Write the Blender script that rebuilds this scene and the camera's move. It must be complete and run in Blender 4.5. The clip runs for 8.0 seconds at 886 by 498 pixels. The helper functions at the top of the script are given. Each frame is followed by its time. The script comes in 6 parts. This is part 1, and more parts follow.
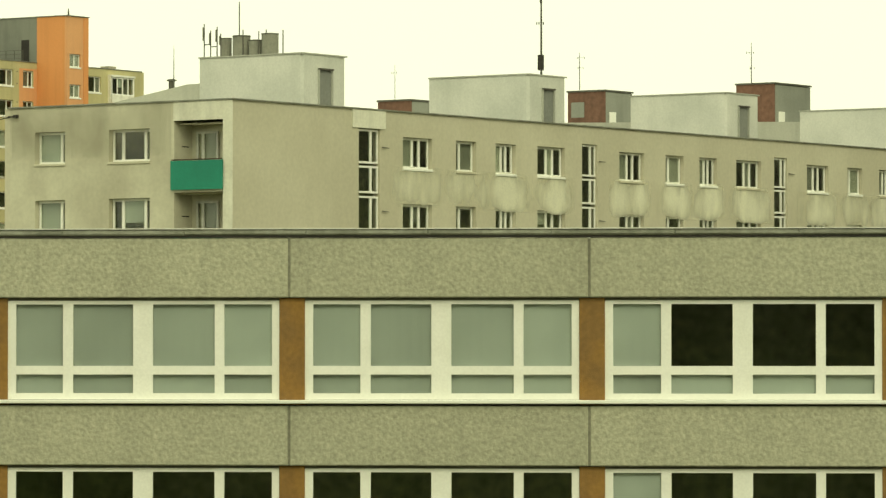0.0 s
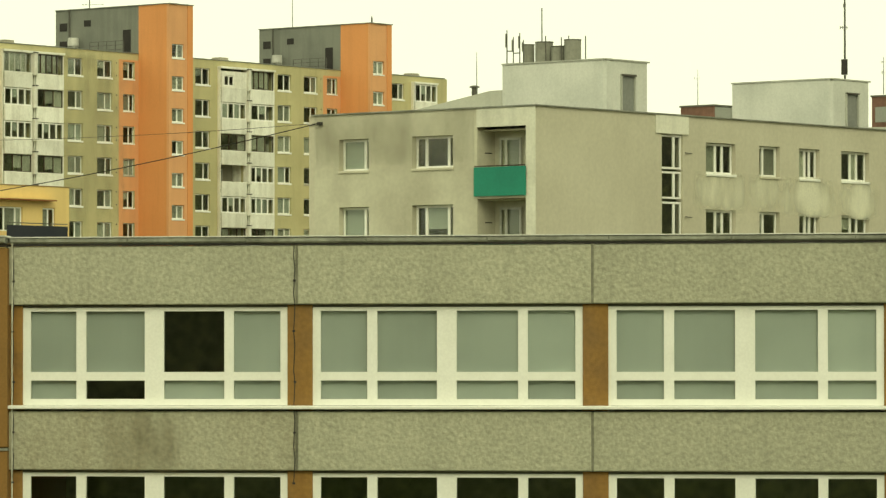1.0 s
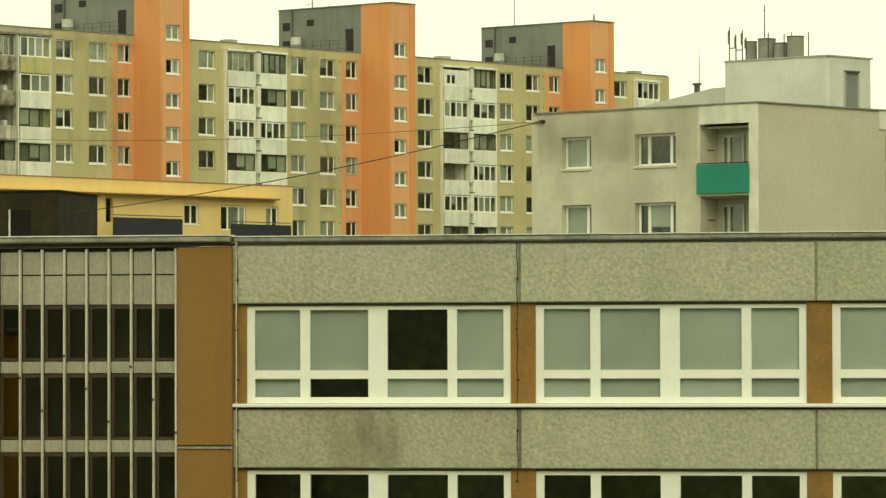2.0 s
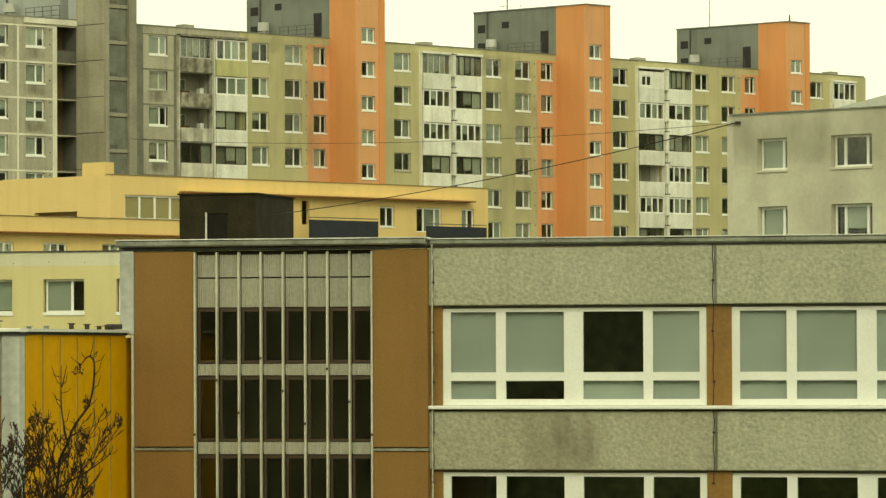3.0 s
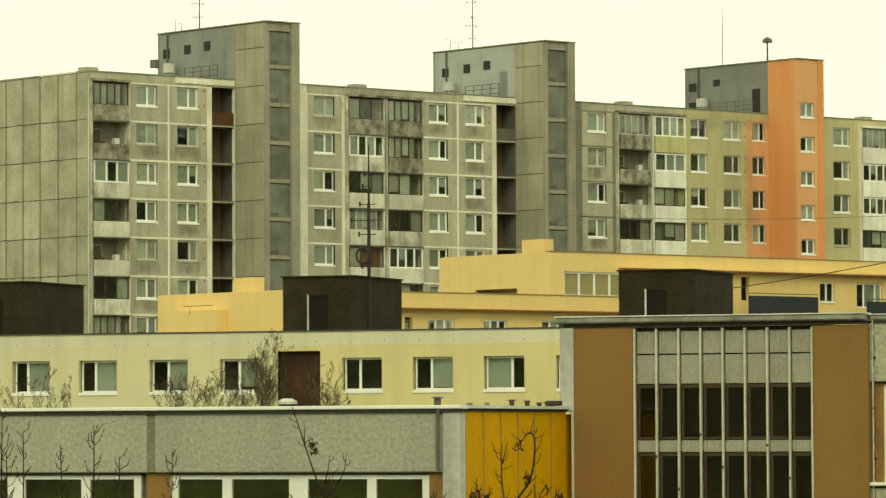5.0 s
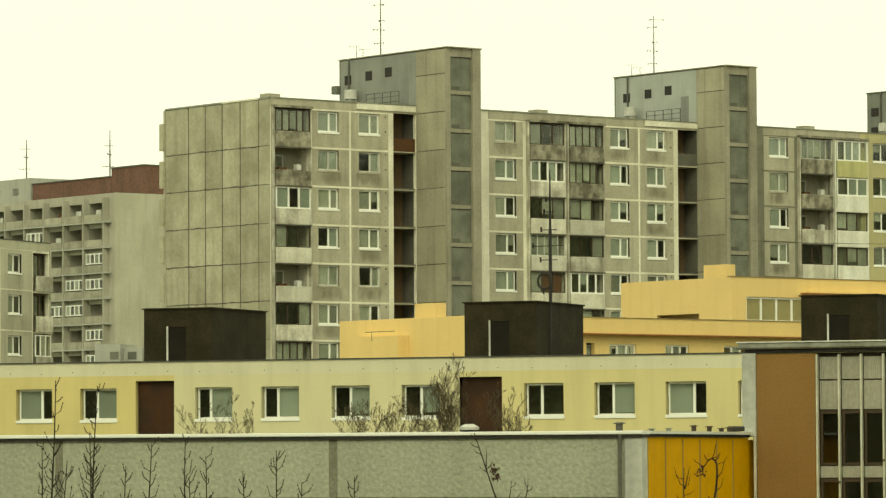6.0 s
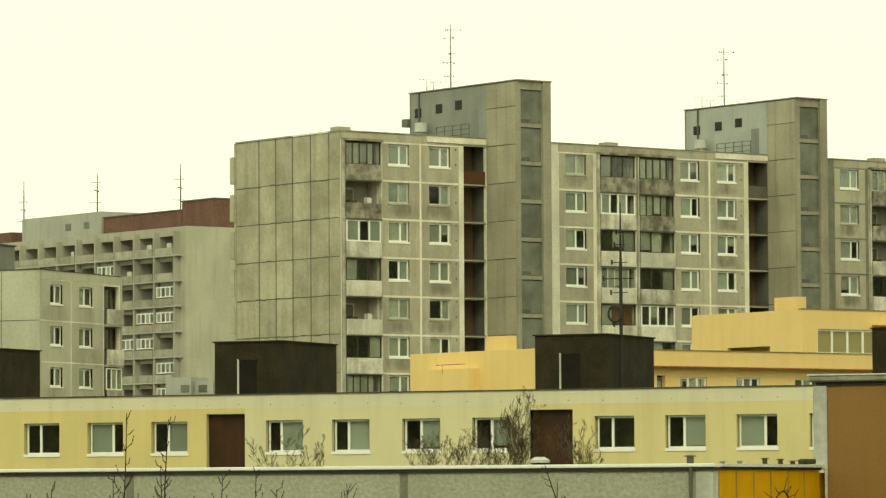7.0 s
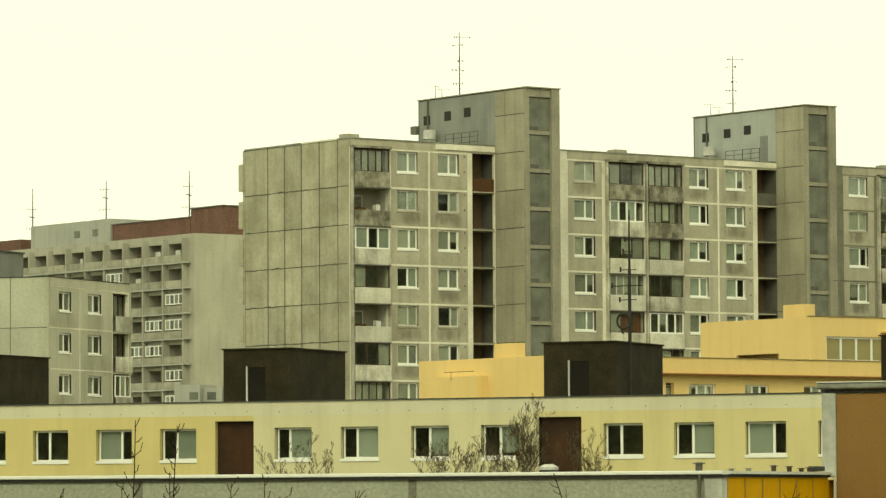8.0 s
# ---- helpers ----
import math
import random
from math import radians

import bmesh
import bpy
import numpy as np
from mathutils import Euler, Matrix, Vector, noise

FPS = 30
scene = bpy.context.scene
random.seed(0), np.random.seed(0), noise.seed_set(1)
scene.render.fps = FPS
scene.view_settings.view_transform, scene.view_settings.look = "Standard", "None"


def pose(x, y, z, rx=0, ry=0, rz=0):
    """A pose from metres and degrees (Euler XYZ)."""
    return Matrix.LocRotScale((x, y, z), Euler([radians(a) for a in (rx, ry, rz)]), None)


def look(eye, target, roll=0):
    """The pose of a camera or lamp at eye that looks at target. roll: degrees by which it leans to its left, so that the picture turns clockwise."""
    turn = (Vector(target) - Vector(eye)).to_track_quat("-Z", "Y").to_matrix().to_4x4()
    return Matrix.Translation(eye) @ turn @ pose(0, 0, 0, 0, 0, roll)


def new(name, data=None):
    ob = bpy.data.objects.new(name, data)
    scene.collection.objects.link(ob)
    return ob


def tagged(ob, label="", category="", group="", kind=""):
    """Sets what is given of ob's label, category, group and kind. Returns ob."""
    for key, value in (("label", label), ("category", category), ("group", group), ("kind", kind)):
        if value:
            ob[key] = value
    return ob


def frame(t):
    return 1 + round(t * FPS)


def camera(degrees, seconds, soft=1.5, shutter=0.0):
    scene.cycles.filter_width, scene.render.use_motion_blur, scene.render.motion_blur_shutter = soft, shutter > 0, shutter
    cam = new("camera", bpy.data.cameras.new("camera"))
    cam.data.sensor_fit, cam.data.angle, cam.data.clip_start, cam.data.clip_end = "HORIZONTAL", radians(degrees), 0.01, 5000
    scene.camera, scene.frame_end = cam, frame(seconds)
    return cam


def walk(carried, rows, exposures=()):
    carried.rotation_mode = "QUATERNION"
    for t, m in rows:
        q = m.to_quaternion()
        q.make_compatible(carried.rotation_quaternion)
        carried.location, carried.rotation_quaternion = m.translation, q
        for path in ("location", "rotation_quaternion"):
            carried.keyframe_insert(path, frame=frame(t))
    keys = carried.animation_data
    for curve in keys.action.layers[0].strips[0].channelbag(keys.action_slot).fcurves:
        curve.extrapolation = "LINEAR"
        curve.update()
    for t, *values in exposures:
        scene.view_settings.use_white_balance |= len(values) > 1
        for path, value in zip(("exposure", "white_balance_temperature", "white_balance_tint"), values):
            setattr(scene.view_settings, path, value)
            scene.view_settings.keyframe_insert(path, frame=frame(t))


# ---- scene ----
# a camera that pans from one spot, high at a window; yaw, pitch, roll in degrees
cam = camera(11.9, 8.0, soft=1.35)
EYE = 9.0
ROWS = [
    (0.0, 4.200, 1.310, 0.000),
    (0.5, 6.065, 1.393, 0.025),
    (1.0, 8.287, 1.392, 0.062),
    (1.5, 9.838, 1.378, 0.135),
    (1.7, 10.461, 1.378, 0.147),
    (2.8, 13.314, 1.384, 0.211),
    (3.0, 13.929, 1.406, 0.223),
    (3.5, 15.511, 1.435, 0.240),
    (4.0, 16.741, 1.809, 0.294),
    (4.5, 18.202, 2.307, 0.298),
    (5.0, 19.851, 2.461, 0.290),
    (5.2, 20.423, 2.485, 0.290),
    (6.3, 22.775, 2.918, 0.294),
    (6.5, 22.997, 2.964, 0.294),
    (7.0, 23.251, 3.266, 0.329),
    (7.5, 23.390, 3.348, 0.322),
    (8.0, 23.368, 3.364, 0.314),
]
walk(cam, [(t, pose(0, 0, EYE, 90 + pitch, roll, yaw)) for t, yaw, pitch, roll in ROWS],
     exposures=[(0.0, -0.04, 8300, -13), (8.0, -0.04, 8300, -13)])

# ---------------------------------------------------------------- light: a bright overcast day
world = bpy.data.worlds.new("overcast")
scene.world = world
world.use_nodes = True
wn, wl = world.node_tree.nodes, world.node_tree.links
wn.clear()
sky = wn.new("ShaderNodeTexSky")
sky.sky_type, sky.sun_disc = "NISHITA", False
sky.sun_elevation, sky.sun_rotation, sky.dust_density = radians(38), radians(164), 4.0
clouds = wn.new("ShaderNodeRGB")
clouds.outputs[0].default_value = (12.0, 12.0, 11.3, 1)
veil = wn.new("ShaderNodeMix")
veil.data_type = "RGBA"
veil.inputs[0].default_value = 0.9
back = wn.new("ShaderNodeBackground")
back.inputs[1].default_value = 0.105
wout = wn.new("ShaderNodeOutputWorld")
wl.new(sky.outputs[0], veil.inputs[6])
wl.new(clouds.outputs[0], veil.inputs[7])
wl.new(veil.outputs[2], back.inputs[0])
wl.new(back.outputs[0], wout.inputs[0])
sun = new("sun", bpy.data.lights.new("sun", "SUN"))
sun.data.energy, sun.data.angle, sun.data.color = 0.9, radians(25), (1.0, 0.96, 0.88)
sun.matrix_world = look((40, -100, 110), (0, 40, 0))


# ---------------------------------------------------------------- materials
def mat(name, col, col2=None, big=0.35, amount=0.5, streak=0.0, grain=12.0, gamt=0.15, rough=0.85,
        bump=0.0, bscale=30.0, metal=0.0, rnd=0.0, streak_col=None):
    """A painted or mineral surface: patches (col to col2), vertical run marks, fine grain, relief."""
    m = bpy.data.materials.new(name)
    m.use_nodes = True
    n, l = m.node_tree.nodes, m.node_tree.links
    b = n["Principled BSDF"]
    b.inputs["Roughness"].default_value, b.inputs["Metallic"].default_value = rough, metal
    b.inputs["Specular IOR Level"].default_value = 0.3
    geo = n.new("ShaderNodeNewGeometry")
    if col2 is None:
        col2 = [c * 0.78 for c in col]

    def noise_of(scale, detail, stretch=None):
        src = geo.outputs["Position"]
        if stretch:
            mp = n.new("ShaderNodeMapping")
            mp.inputs["Scale"].default_value = stretch
            l.new(src, mp.inputs[0])
            src = mp.outputs[0]
        t = n.new("ShaderNodeTexNoise")
        t.inputs["Scale"].default_value, t.inputs["Detail"].default_value = scale, detail
        l.new(src, t.inputs["Vector"])
        return t.outputs[0]

    def remap(src, lo, hi, a, z):
        r = n.new("ShaderNodeMapRange")
        for i, v in enumerate((lo, hi, a, z)):
            r.inputs[i + 1].default_value = v
        l.new(src, r.inputs[0])
        return r.outputs[0]

    def mix(f, a, z, kind="MIX"):
        x = n.new("ShaderNodeMix")
        x.data_type, x.blend_type = "RGBA", kind
        if isinstance(f, float):
            x.inputs[0].default_value = f
        else:
            l.new(f, x.inputs[0])
        for s, v in ((x.inputs[6], a), (x.inputs[7], z)):
            if isinstance(v, (tuple, list)):
                s.default_value = (*v, 1)
            else:
                l.new(v, s)
        return x.outputs[2]

    c = mix(remap(noise_of(big, 5), 0.4, 0.65, 0.0, amount), tuple(col), tuple(col2))
    if streak:
        f = remap(noise_of(1.0, 4, (1.6, 1.6, 0.12)), 0.48, 0.75, 0.0, streak)
        c = mix(f, c, tuple(streak_col or [v * 0.45 for v in col]))
    fine = noise_of(grain, 6)
    g = remap(fine, 0.3, 0.7, 1 - gamt, 1 + gamt)
    cg = n.new("ShaderNodeCombineColor")
    for i in range(3):
        l.new(g, cg.inputs[i])
    c = mix(1.0, c, cg.outputs[0], "MULTIPLY")
    if rnd:
        info = n.new("ShaderNodeObjectInfo")
        rr = remap(info.outputs["Random"], 0, 1, 1 - rnd, 1 + rnd)
        cr = n.new("ShaderNodeCombineColor")
        for i in range(3):
            l.new(rr, cr.inputs[i])
        c = mix(1.0, c, cr.outputs[0], "MULTIPLY")
    l.new(c, b.inputs["Base Color"])
    if bump:
        bp = n.new("ShaderNodeBump")
        bp.inputs["Strength"].default_value, bp.inputs["Distance"].default_value = bump, 0.03
        l.new(noise_of(bscale, 5), bp.inputs["Height"])
        l.new(bp.outputs[0], b.inputs["Normal"])
    return m


def glass_mat(name, tint, low=0.06):
    m = bpy.data.materials.new(name)
    m.use_nodes = True
    n, l = m.node_tree.nodes, m.node_tree.links
    n.clear()
    out, mx = n.new("ShaderNodeOutputMaterial"), n.new("ShaderNodeMixShader")
    tr, gl, lw = n.new("ShaderNodeBsdfTransparent"), n.new("ShaderNodeBsdfGlossy"), n.new("ShaderNodeLayerWeight")
    tr.inputs[0].default_value = (*tint, 1)
    gl.inputs["Roughness"].default_value = 0.02
    power, fr = n.new("ShaderNodeMath"), n.new("ShaderNodeMapRange")
    power.operation = "POWER"
    power.inputs[1].default_value = 5.0
    fr.inputs[3].default_value, fr.inputs[4].default_value = 0.045, 1.0
    l.new(lw.outputs["Facing"], power.inputs[0])
    l.new(power.outputs[0], fr.inputs[0])
    bp, nz, geo = n.new("ShaderNodeBump"), n.new("ShaderNodeTexNoise"), n.new("ShaderNodeNewGeometry")
    nz.inputs["Scale"].default_value = 0.7
    bp.inputs["Strength"].default_value, bp.inputs["Distance"].default_value = 0.15, 0.05
    l.new(geo.outputs["Position"], nz.inputs["Vector"])
    l.new(nz.outputs[0], bp.inputs["Height"])
    l.new(bp.outputs[0], gl.inputs["Normal"])
    l.new(fr.outputs[0], mx.inputs[0])
    l.new(tr.outputs[0], mx.inputs[1])
    l.new(gl.outputs[0], mx.inputs[2])
    l.new(mx.outputs[0], out.inputs[0])
    return m


def stain_mat(name, col, strength, soft=0.35, scale=2.2):
    """A stain or washed patch with a ragged, fading outline, on its own thin skin."""
    m = mat(name, col, [c * 0.85 for c in col], 1.0, 0.6, 0.2, 14, 0.12, 0.95)
    n, l = m.node_tree.nodes, m.node_tree.links
    tc, sep = n.new("ShaderNodeTexCoord"), n.new("ShaderNodeSeparateXYZ")
    l.new(tc.outputs["Generated"], sep.inputs[0])

    def calc(op, a, b):
        x = n.new("ShaderNodeMath")
        x.operation = op
        for i, v in enumerate((a, b)):
            if isinstance(v, (int, float)):
                x.inputs[i].default_value = v
            else:
                l.new(v, x.inputs[i])
        return x.outputs[0]

    px = calc("MULTIPLY", sep.outputs[0], calc("SUBTRACT", 1.0, sep.outputs[0]))
    pz = calc("MULTIPLY", sep.outputs[2], calc("SUBTRACT", 1.0, sep.outputs[2]))
    edge = calc("MULTIPLY", calc("POWER", calc("MULTIPLY", px, 4.0), 0.45), calc("POWER", calc("MULTIPLY", pz, 4.0), 0.4))
    geo, mp, nz = n.new("ShaderNodeNewGeometry"), n.new("ShaderNodeMapping"), n.new("ShaderNodeTexNoise")
    mp.inputs["Scale"].default_value = (1, 1, 0.35)
    nz.inputs["Scale"].default_value, nz.inputs["Detail"].default_value = scale, 5
    l.new(geo.outputs["Position"], mp.inputs[0])
    l.new(mp.outputs[0], nz.inputs["Vector"])
    mask = n.new("ShaderNodeMapRange")
    mask.interpolation_type = "SMOOTHSTEP"
    for i, v in enumerate((0.72, 0.72 + soft * 2, 0.0, strength)):
        mask.inputs[i + 1].default_value = v
    l.new(calc("ADD", calc("MULTIPLY", edge, 0.6), calc("MULTIPLY", nz.outputs[0], 1.3)), mask.inputs[0])
    l.new(mask.outputs[0], n["Principled BSDF"].inputs["Alpha"])
    return m


M = dict(
    pebble=mat("pebble_dash_concrete", (0.43, 0.425, 0.315), (0.37, 0.365, 0.27), 0.5, 0.5, 0.2, 12.0, 0.19, 0.95, 0.9, 13.0, rnd=0.05),
    pebble_stained=mat("stained_pebble_dash", (0.41, 0.40, 0.295), (0.33, 0.31, 0.215), 0.5, 0.6, 0.3, 12.0, 0.19, 0.95, 0.9, 13.0, streak_col=(0.22, 0.175, 0.10)),
    pebble_pale=mat("pale_pebble_dash", (0.40, 0.41, 0.315), (0.345, 0.355, 0.265), 0.5, 0.5, 0.2, 12.0, 0.17, 0.95, 0.9, 13.0, rnd=0.04),
    ochre_strip=mat("dull_ochre_strip", (0.36, 0.24, 0.07), (0.30, 0.20, 0.07), 0.7, 0.6, 0.25, 5, 0.06, 0.6),
    brown=mat("brown_render", (0.27, 0.15, 0.048), (0.23, 0.13, 0.043), 0.6, 0.7, 0.2, 20, 0.08, 0.9, 0.25, 40),
    brown2=mat("brown_pier_paint", (0.30, 0.165, 0.05), (0.20, 0.12, 0.05), 1.4, 0.7, 0.3, 10, 0.12, 0.9, 0.25, 40),
    ochre=mat("ochre_sheet", (0.70, 0.36, 0.005), (0.62, 0.32, 0.007), 0.7, 0.6, 0.25, 5, 0.06, 0.6, 0.1, 4),
    white=mat("white_window_frame", (0.86, 0.86, 0.79), (0.77, 0.77, 0.69), 1.5, 0.4, 0.0, 20, 0.04, 0.45),
    offwhite=mat("weathered_white_paint", (0.62, 0.62, 0.55), (0.42, 0.42, 0.36), 0.8, 0.7, 0.5, 8, 0.12, 0.8, 0.2),
    blind=mat("grey_green_blind", (0.60, 0.645, 0.66), (0.51, 0.55, 0.56), 0.6, 0.8, 0.12, 3, 0.05, 0.8, rnd=0.14),
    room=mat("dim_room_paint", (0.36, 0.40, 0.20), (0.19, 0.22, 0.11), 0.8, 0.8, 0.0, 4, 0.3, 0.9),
    # paler copy of the room colour, with the wing's lit interior put into it
    room_light=mat("lit_classroom_tone", (0.62, 0.64, 0.30), (0.36, 0.38, 0.18), 0.5, 0.9, 0.0, 4, 0.2, 0.9),
    curtain=mat("net_curtain", (0.46, 0.47, 0.41), (0.32, 0.33, 0.285), 1.2, 0.7, 0.35, 6, 0.12, 0.9, rnd=0.4),
    zinc=mat("zinc_flashing", (0.33, 0.335, 0.28), (0.20, 0.205, 0.165), 0.9, 0.9, 0.0, 8, 0.18, 0.5, 0.15, 6, 0.4),
    bright_zinc=mat("pale_flashing", (0.75, 0.75, 0.68), (0.6, 0.6, 0.54), 0.7, 0.8, 0.0, 8, 0.1, 0.5),
    dark=mat("bitumen_and_shadow_dark", (0.035, 0.033, 0.028), (0.05, 0.045, 0.04), 1.0, 0.6, 0.0, 10, 0.2, 0.9),
    joint=mat("joint_seal", (0.13, 0.125, 0.10), (0.09, 0.085, 0.07), 1.0, 0.6, 0.0, 10, 0.2, 0.9),
    corrugated=mat("grey_glass_spandrel", (0.42, 0.41, 0.33), (0.34, 0.33, 0.265), 1.0, 0.6, 0.2, 12, 0.1, 0.6),
    dkframe=mat("dark_brown_frame", (0.075, 0.05, 0.03), (0.05, 0.035, 0.02), 2.0, 0.6, 0.0, 20, 0.15, 0.6),
    fin=mat("galvanised_fin", (0.62, 0.61, 0.50), (0.46, 0.445, 0.35), 1.5, 0.6, 0.3, 10, 0.1, 0.5, metal=0.1),
    cream=mat("pale_yellow_plaster", (0.66, 0.61, 0.38), (0.60, 0.555, 0.345), 0.25, 0.6, 0.15, 14, 0.05, 0.9, 0.15),
    yellow=mat("yellow_plaster", (0.66, 0.555, 0.25), (0.58, 0.485, 0.22), 0.25, 0.7, 0.2, 14, 0.05, 0.9, 0.15),
    ivory=mat("ivory_plaster", (0.66, 0.625, 0.45), (0.59, 0.555, 0.40), 0.25, 0.6, 0.2, 14, 0.05, 0.9, 0.15),
    terrace=mat("warm_yellow_plaster", (0.80, 0.59, 0.255), (0.74, 0.545, 0.235), 0.2, 0.7, 0.12, 14, 0.05, 0.9),
    hut=mat("black_brown_bitumen_felt", (0.022, 0.018, 0.007), (0.036, 0.029, 0.013), 0.9, 0.9, 0.3, 7, 0.25, 0.95, 0.7, 6),
    redbrown=mat("red_brown_board", (0.060, 0.024, 0.007), (0.030, 0.016, 0.007), 0.7, 1.0, 0.5, 10, 0.15, 0.8, 0.2, 6),
    mid=mat("beige_grey_plaster", (0.52, 0.49, 0.375), (0.60, 0.57, 0.445), 0.22, 0.9, 0.15, 6, 0.05, 0.95, 0.12, 12, streak_col=(0.42, 0.395, 0.30)),
    midlight=mat("pale_washed_plaster", (0.60, 0.58, 0.45), (0.46, 0.435, 0.33), 0.38, 1.0, 0.25, 6, 0.05, 0.95, 0.12, 12, streak_col=(0.42, 0.395, 0.30)),
    wash=stain_mat("rain_washed_plaster", (0.80, 0.785, 0.62), 0.95, 0.34, 0.7),
    green=mat("green_enamel_sheet", (0.02, 0.24, 0.16), (0.018, 0.20, 0.135), 0.7, 0.7, 0.15, 10, 0.06, 0.5),
    whitebox=mat("white_roof_hut_plaster", (0.69, 0.695, 0.62), (0.56, 0.575, 0.51), 0.35, 0.9, 0.2, 10, 0.06, 0.9, 0.2, streak_col=(0.44, 0.45, 0.39)),
    concrete=mat("grey_concrete_panel", (0.47, 0.44, 0.335), (0.36, 0.335, 0.25), 0.45, 0.9, 0.45, 5, 0.08, 0.95, rnd=0.08),
    gable=mat("weathered_gable_panel", (0.45, 0.43, 0.315), (0.34, 0.32, 0.225), 0.45, 1.0, 0.6, 4, 0.10, 0.95, rnd=0.13, streak_col=(0.27, 0.25, 0.17)),
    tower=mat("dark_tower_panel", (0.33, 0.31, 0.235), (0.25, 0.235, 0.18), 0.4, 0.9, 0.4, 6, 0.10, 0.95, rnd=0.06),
    seal=mat("pale_joint_seal", (0.84, 0.81, 0.67), (0.64, 0.61, 0.49), 0.5, 0.8, 0.2, 8, 0.12, 0.95),
    dkpanel=mat("dark_steel_panel", (0.19, 0.20, 0.155), (0.12, 0.125, 0.095), 0.7, 0.9, 0.4, 8, 0.10, 0.5, rnd=0.15),
    balcony=mat("stained_balcony_panel", (0.62, 0.605, 0.50), (0.33, 0.305, 0.235), 0.7, 0.9, 0.75, 6, 0.14, 0.95, rnd=0.25, streak_col=(0.16, 0.14, 0.095)),
    balcony_white=mat("white_balcony_panel", (0.82, 0.82, 0.72), (0.66, 0.65, 0.55), 0.6, 0.7, 0.4, 6, 0.08, 0.9, rnd=0.08, streak_col=(0.45, 0.43, 0.34)),
    olive=mat("olive_green_plaster", (0.54, 0.495, 0.275), (0.45, 0.415, 0.23), 0.22, 0.9, 0.35, 10, 0.07, 0.95, streak_col=(0.35, 0.315, 0.18)),
    orange=mat("orange_plaster", (0.72, 0.315, 0.125), (0.66, 0.285, 0.11), 0.2, 0.7, 0.15, 10, 0.04, 0.95),
    orange2=mat("bright_orange_plaster", (0.73, 0.375, 0.185), (0.64, 0.33, 0.165), 0.2, 0.7, 0.15, 10, 0.04, 0.95),
    slate=mat("grey_blue_plaster", (0.235, 0.245, 0.205), (0.185, 0.195, 0.165), 0.3, 0.9, 0.35, 10, 0.06, 0.95),
    palegrey=mat("pale_grey_panel", (0.46, 0.465, 0.40), (0.38, 0.385, 0.33), 0.3, 0.8, 0.3, 10, 0.06, 0.95, rnd=0.05),
    farwall=mat("distant_grey_panel", (0.44, 0.425, 0.345), (0.36, 0.345, 0.275), 0.3, 0.8, 0.3, 10, 0.08, 0.95, rnd=0.06),
    brick=mat("brick_red_cladding", (0.185, 0.10, 0.072), (0.14, 0.08, 0.06), 0.5, 0.8, 0.3, 4, 0.2, 0.95),
    metal=mat("dull_steel", (0.14, 0.14, 0.12), (0.10, 0.09, 0.07), 2.0, 0.7, 0.0, 20, 0.15, 0.6, metal=0.5),
    navy=mat("dark_blue_sheet", (0.022, 0.026, 0.035), (0.03, 0.033, 0.04), 1.0, 0.7, 0.0, 10, 0.1, 0.5),
    bark=mat("dark_bark", (0.020, 0.013, 0.007), (0.035, 0.024, 0.013), 4.0, 0.8, 0.0, 30, 0.3, 0.9),
    pod=mat("dry_seed_pod", (0.045, 0.020, 0.009), (0.06, 0.028, 0.013), 6.0, 0.8, 0.0, 30, 0.3, 0.9),
    twig=mat("grey_brown_twig", (0.11, 0.085, 0.05), (0.07, 0.052, 0.03), 4.0, 0.8, 0.0, 30, 0.3, 0.9),
    grass=mat("grass_ground", (0.07, 0.085, 0.03), (0.10, 0.085, 0.045), 0.08, 0.9, 0.0, 3, 0.3, 0.95, 0.5, 5),
    roof=mat("bitumen_roof", (0.07, 0.068, 0.06), (0.10, 0.095, 0.085), 0.4, 0.9, 0.0, 8, 0.2, 0.95),
    glass=glass_mat("window_glass", (0.86, 0.88, 0.83)),
    yellow2=mat("soft_yellow_plaster", (0.67, 0.585, 0.30), (0.60, 0.52, 0.265), 0.25, 0.7, 0.2, 14, 0.05, 0.9, 0.15),
    eave=mat("red_brown_eave", (0.30, 0.12, 0.04), (0.24, 0.10, 0.035), 1, 0.6, 0, 10, 0.1, 0.7),
    eave_pale=mat("brown_edge_metal", (0.30, 0.22, 0.10), (0.22, 0.16, 0.08), 1, 0.6, 0, 10, 0.1, 0.7),
    terrace_c=mat("yellow_lit_curtain", (0.62, 0.50, 0.28), (0.5, 0.42, 0.25), 1, 0.6, 0, 10, 0.1, 0.9),
    blind2=mat("pale_grey_blind", (0.46, 0.50, 0.46), (0.36, 0.39, 0.355), 0.9, 0.7, 0.0, 4, 0.06, 0.85, rnd=0.25),
    ivory2=mat("pale_band_plaster", (0.74, 0.73, 0.61), (0.62, 0.61, 0.50), 0.7, 0.8, 0.35, 8, 0.06, 0.95),
    doorgrey=mat("grey_steel_door", (0.25, 0.26, 0.23), (0.20, 0.21, 0.19), 1, 0.6, 0.2, 10, 0.1, 0.7),
    balcony_lime=mat("yellow_balcony_panel", (0.52, 0.50, 0.24), (0.43, 0.41, 0.20), 0.6, 0.7, 0.35, 6, 0.08, 0.9),
    gable2=mat("tower_side_panel", (0.40, 0.375, 0.275), (0.32, 0.30, 0.22), 0.3, 0.9, 0.4, 6, 0.08, 0.95, rnd=0.08),
    palegrey2=mat("pale_sheet_cladding", (0.42, 0.44, 0.40), (0.35, 0.37, 0.33), 0.5, 0.7, 0.3, 10, 0.06, 0.8),
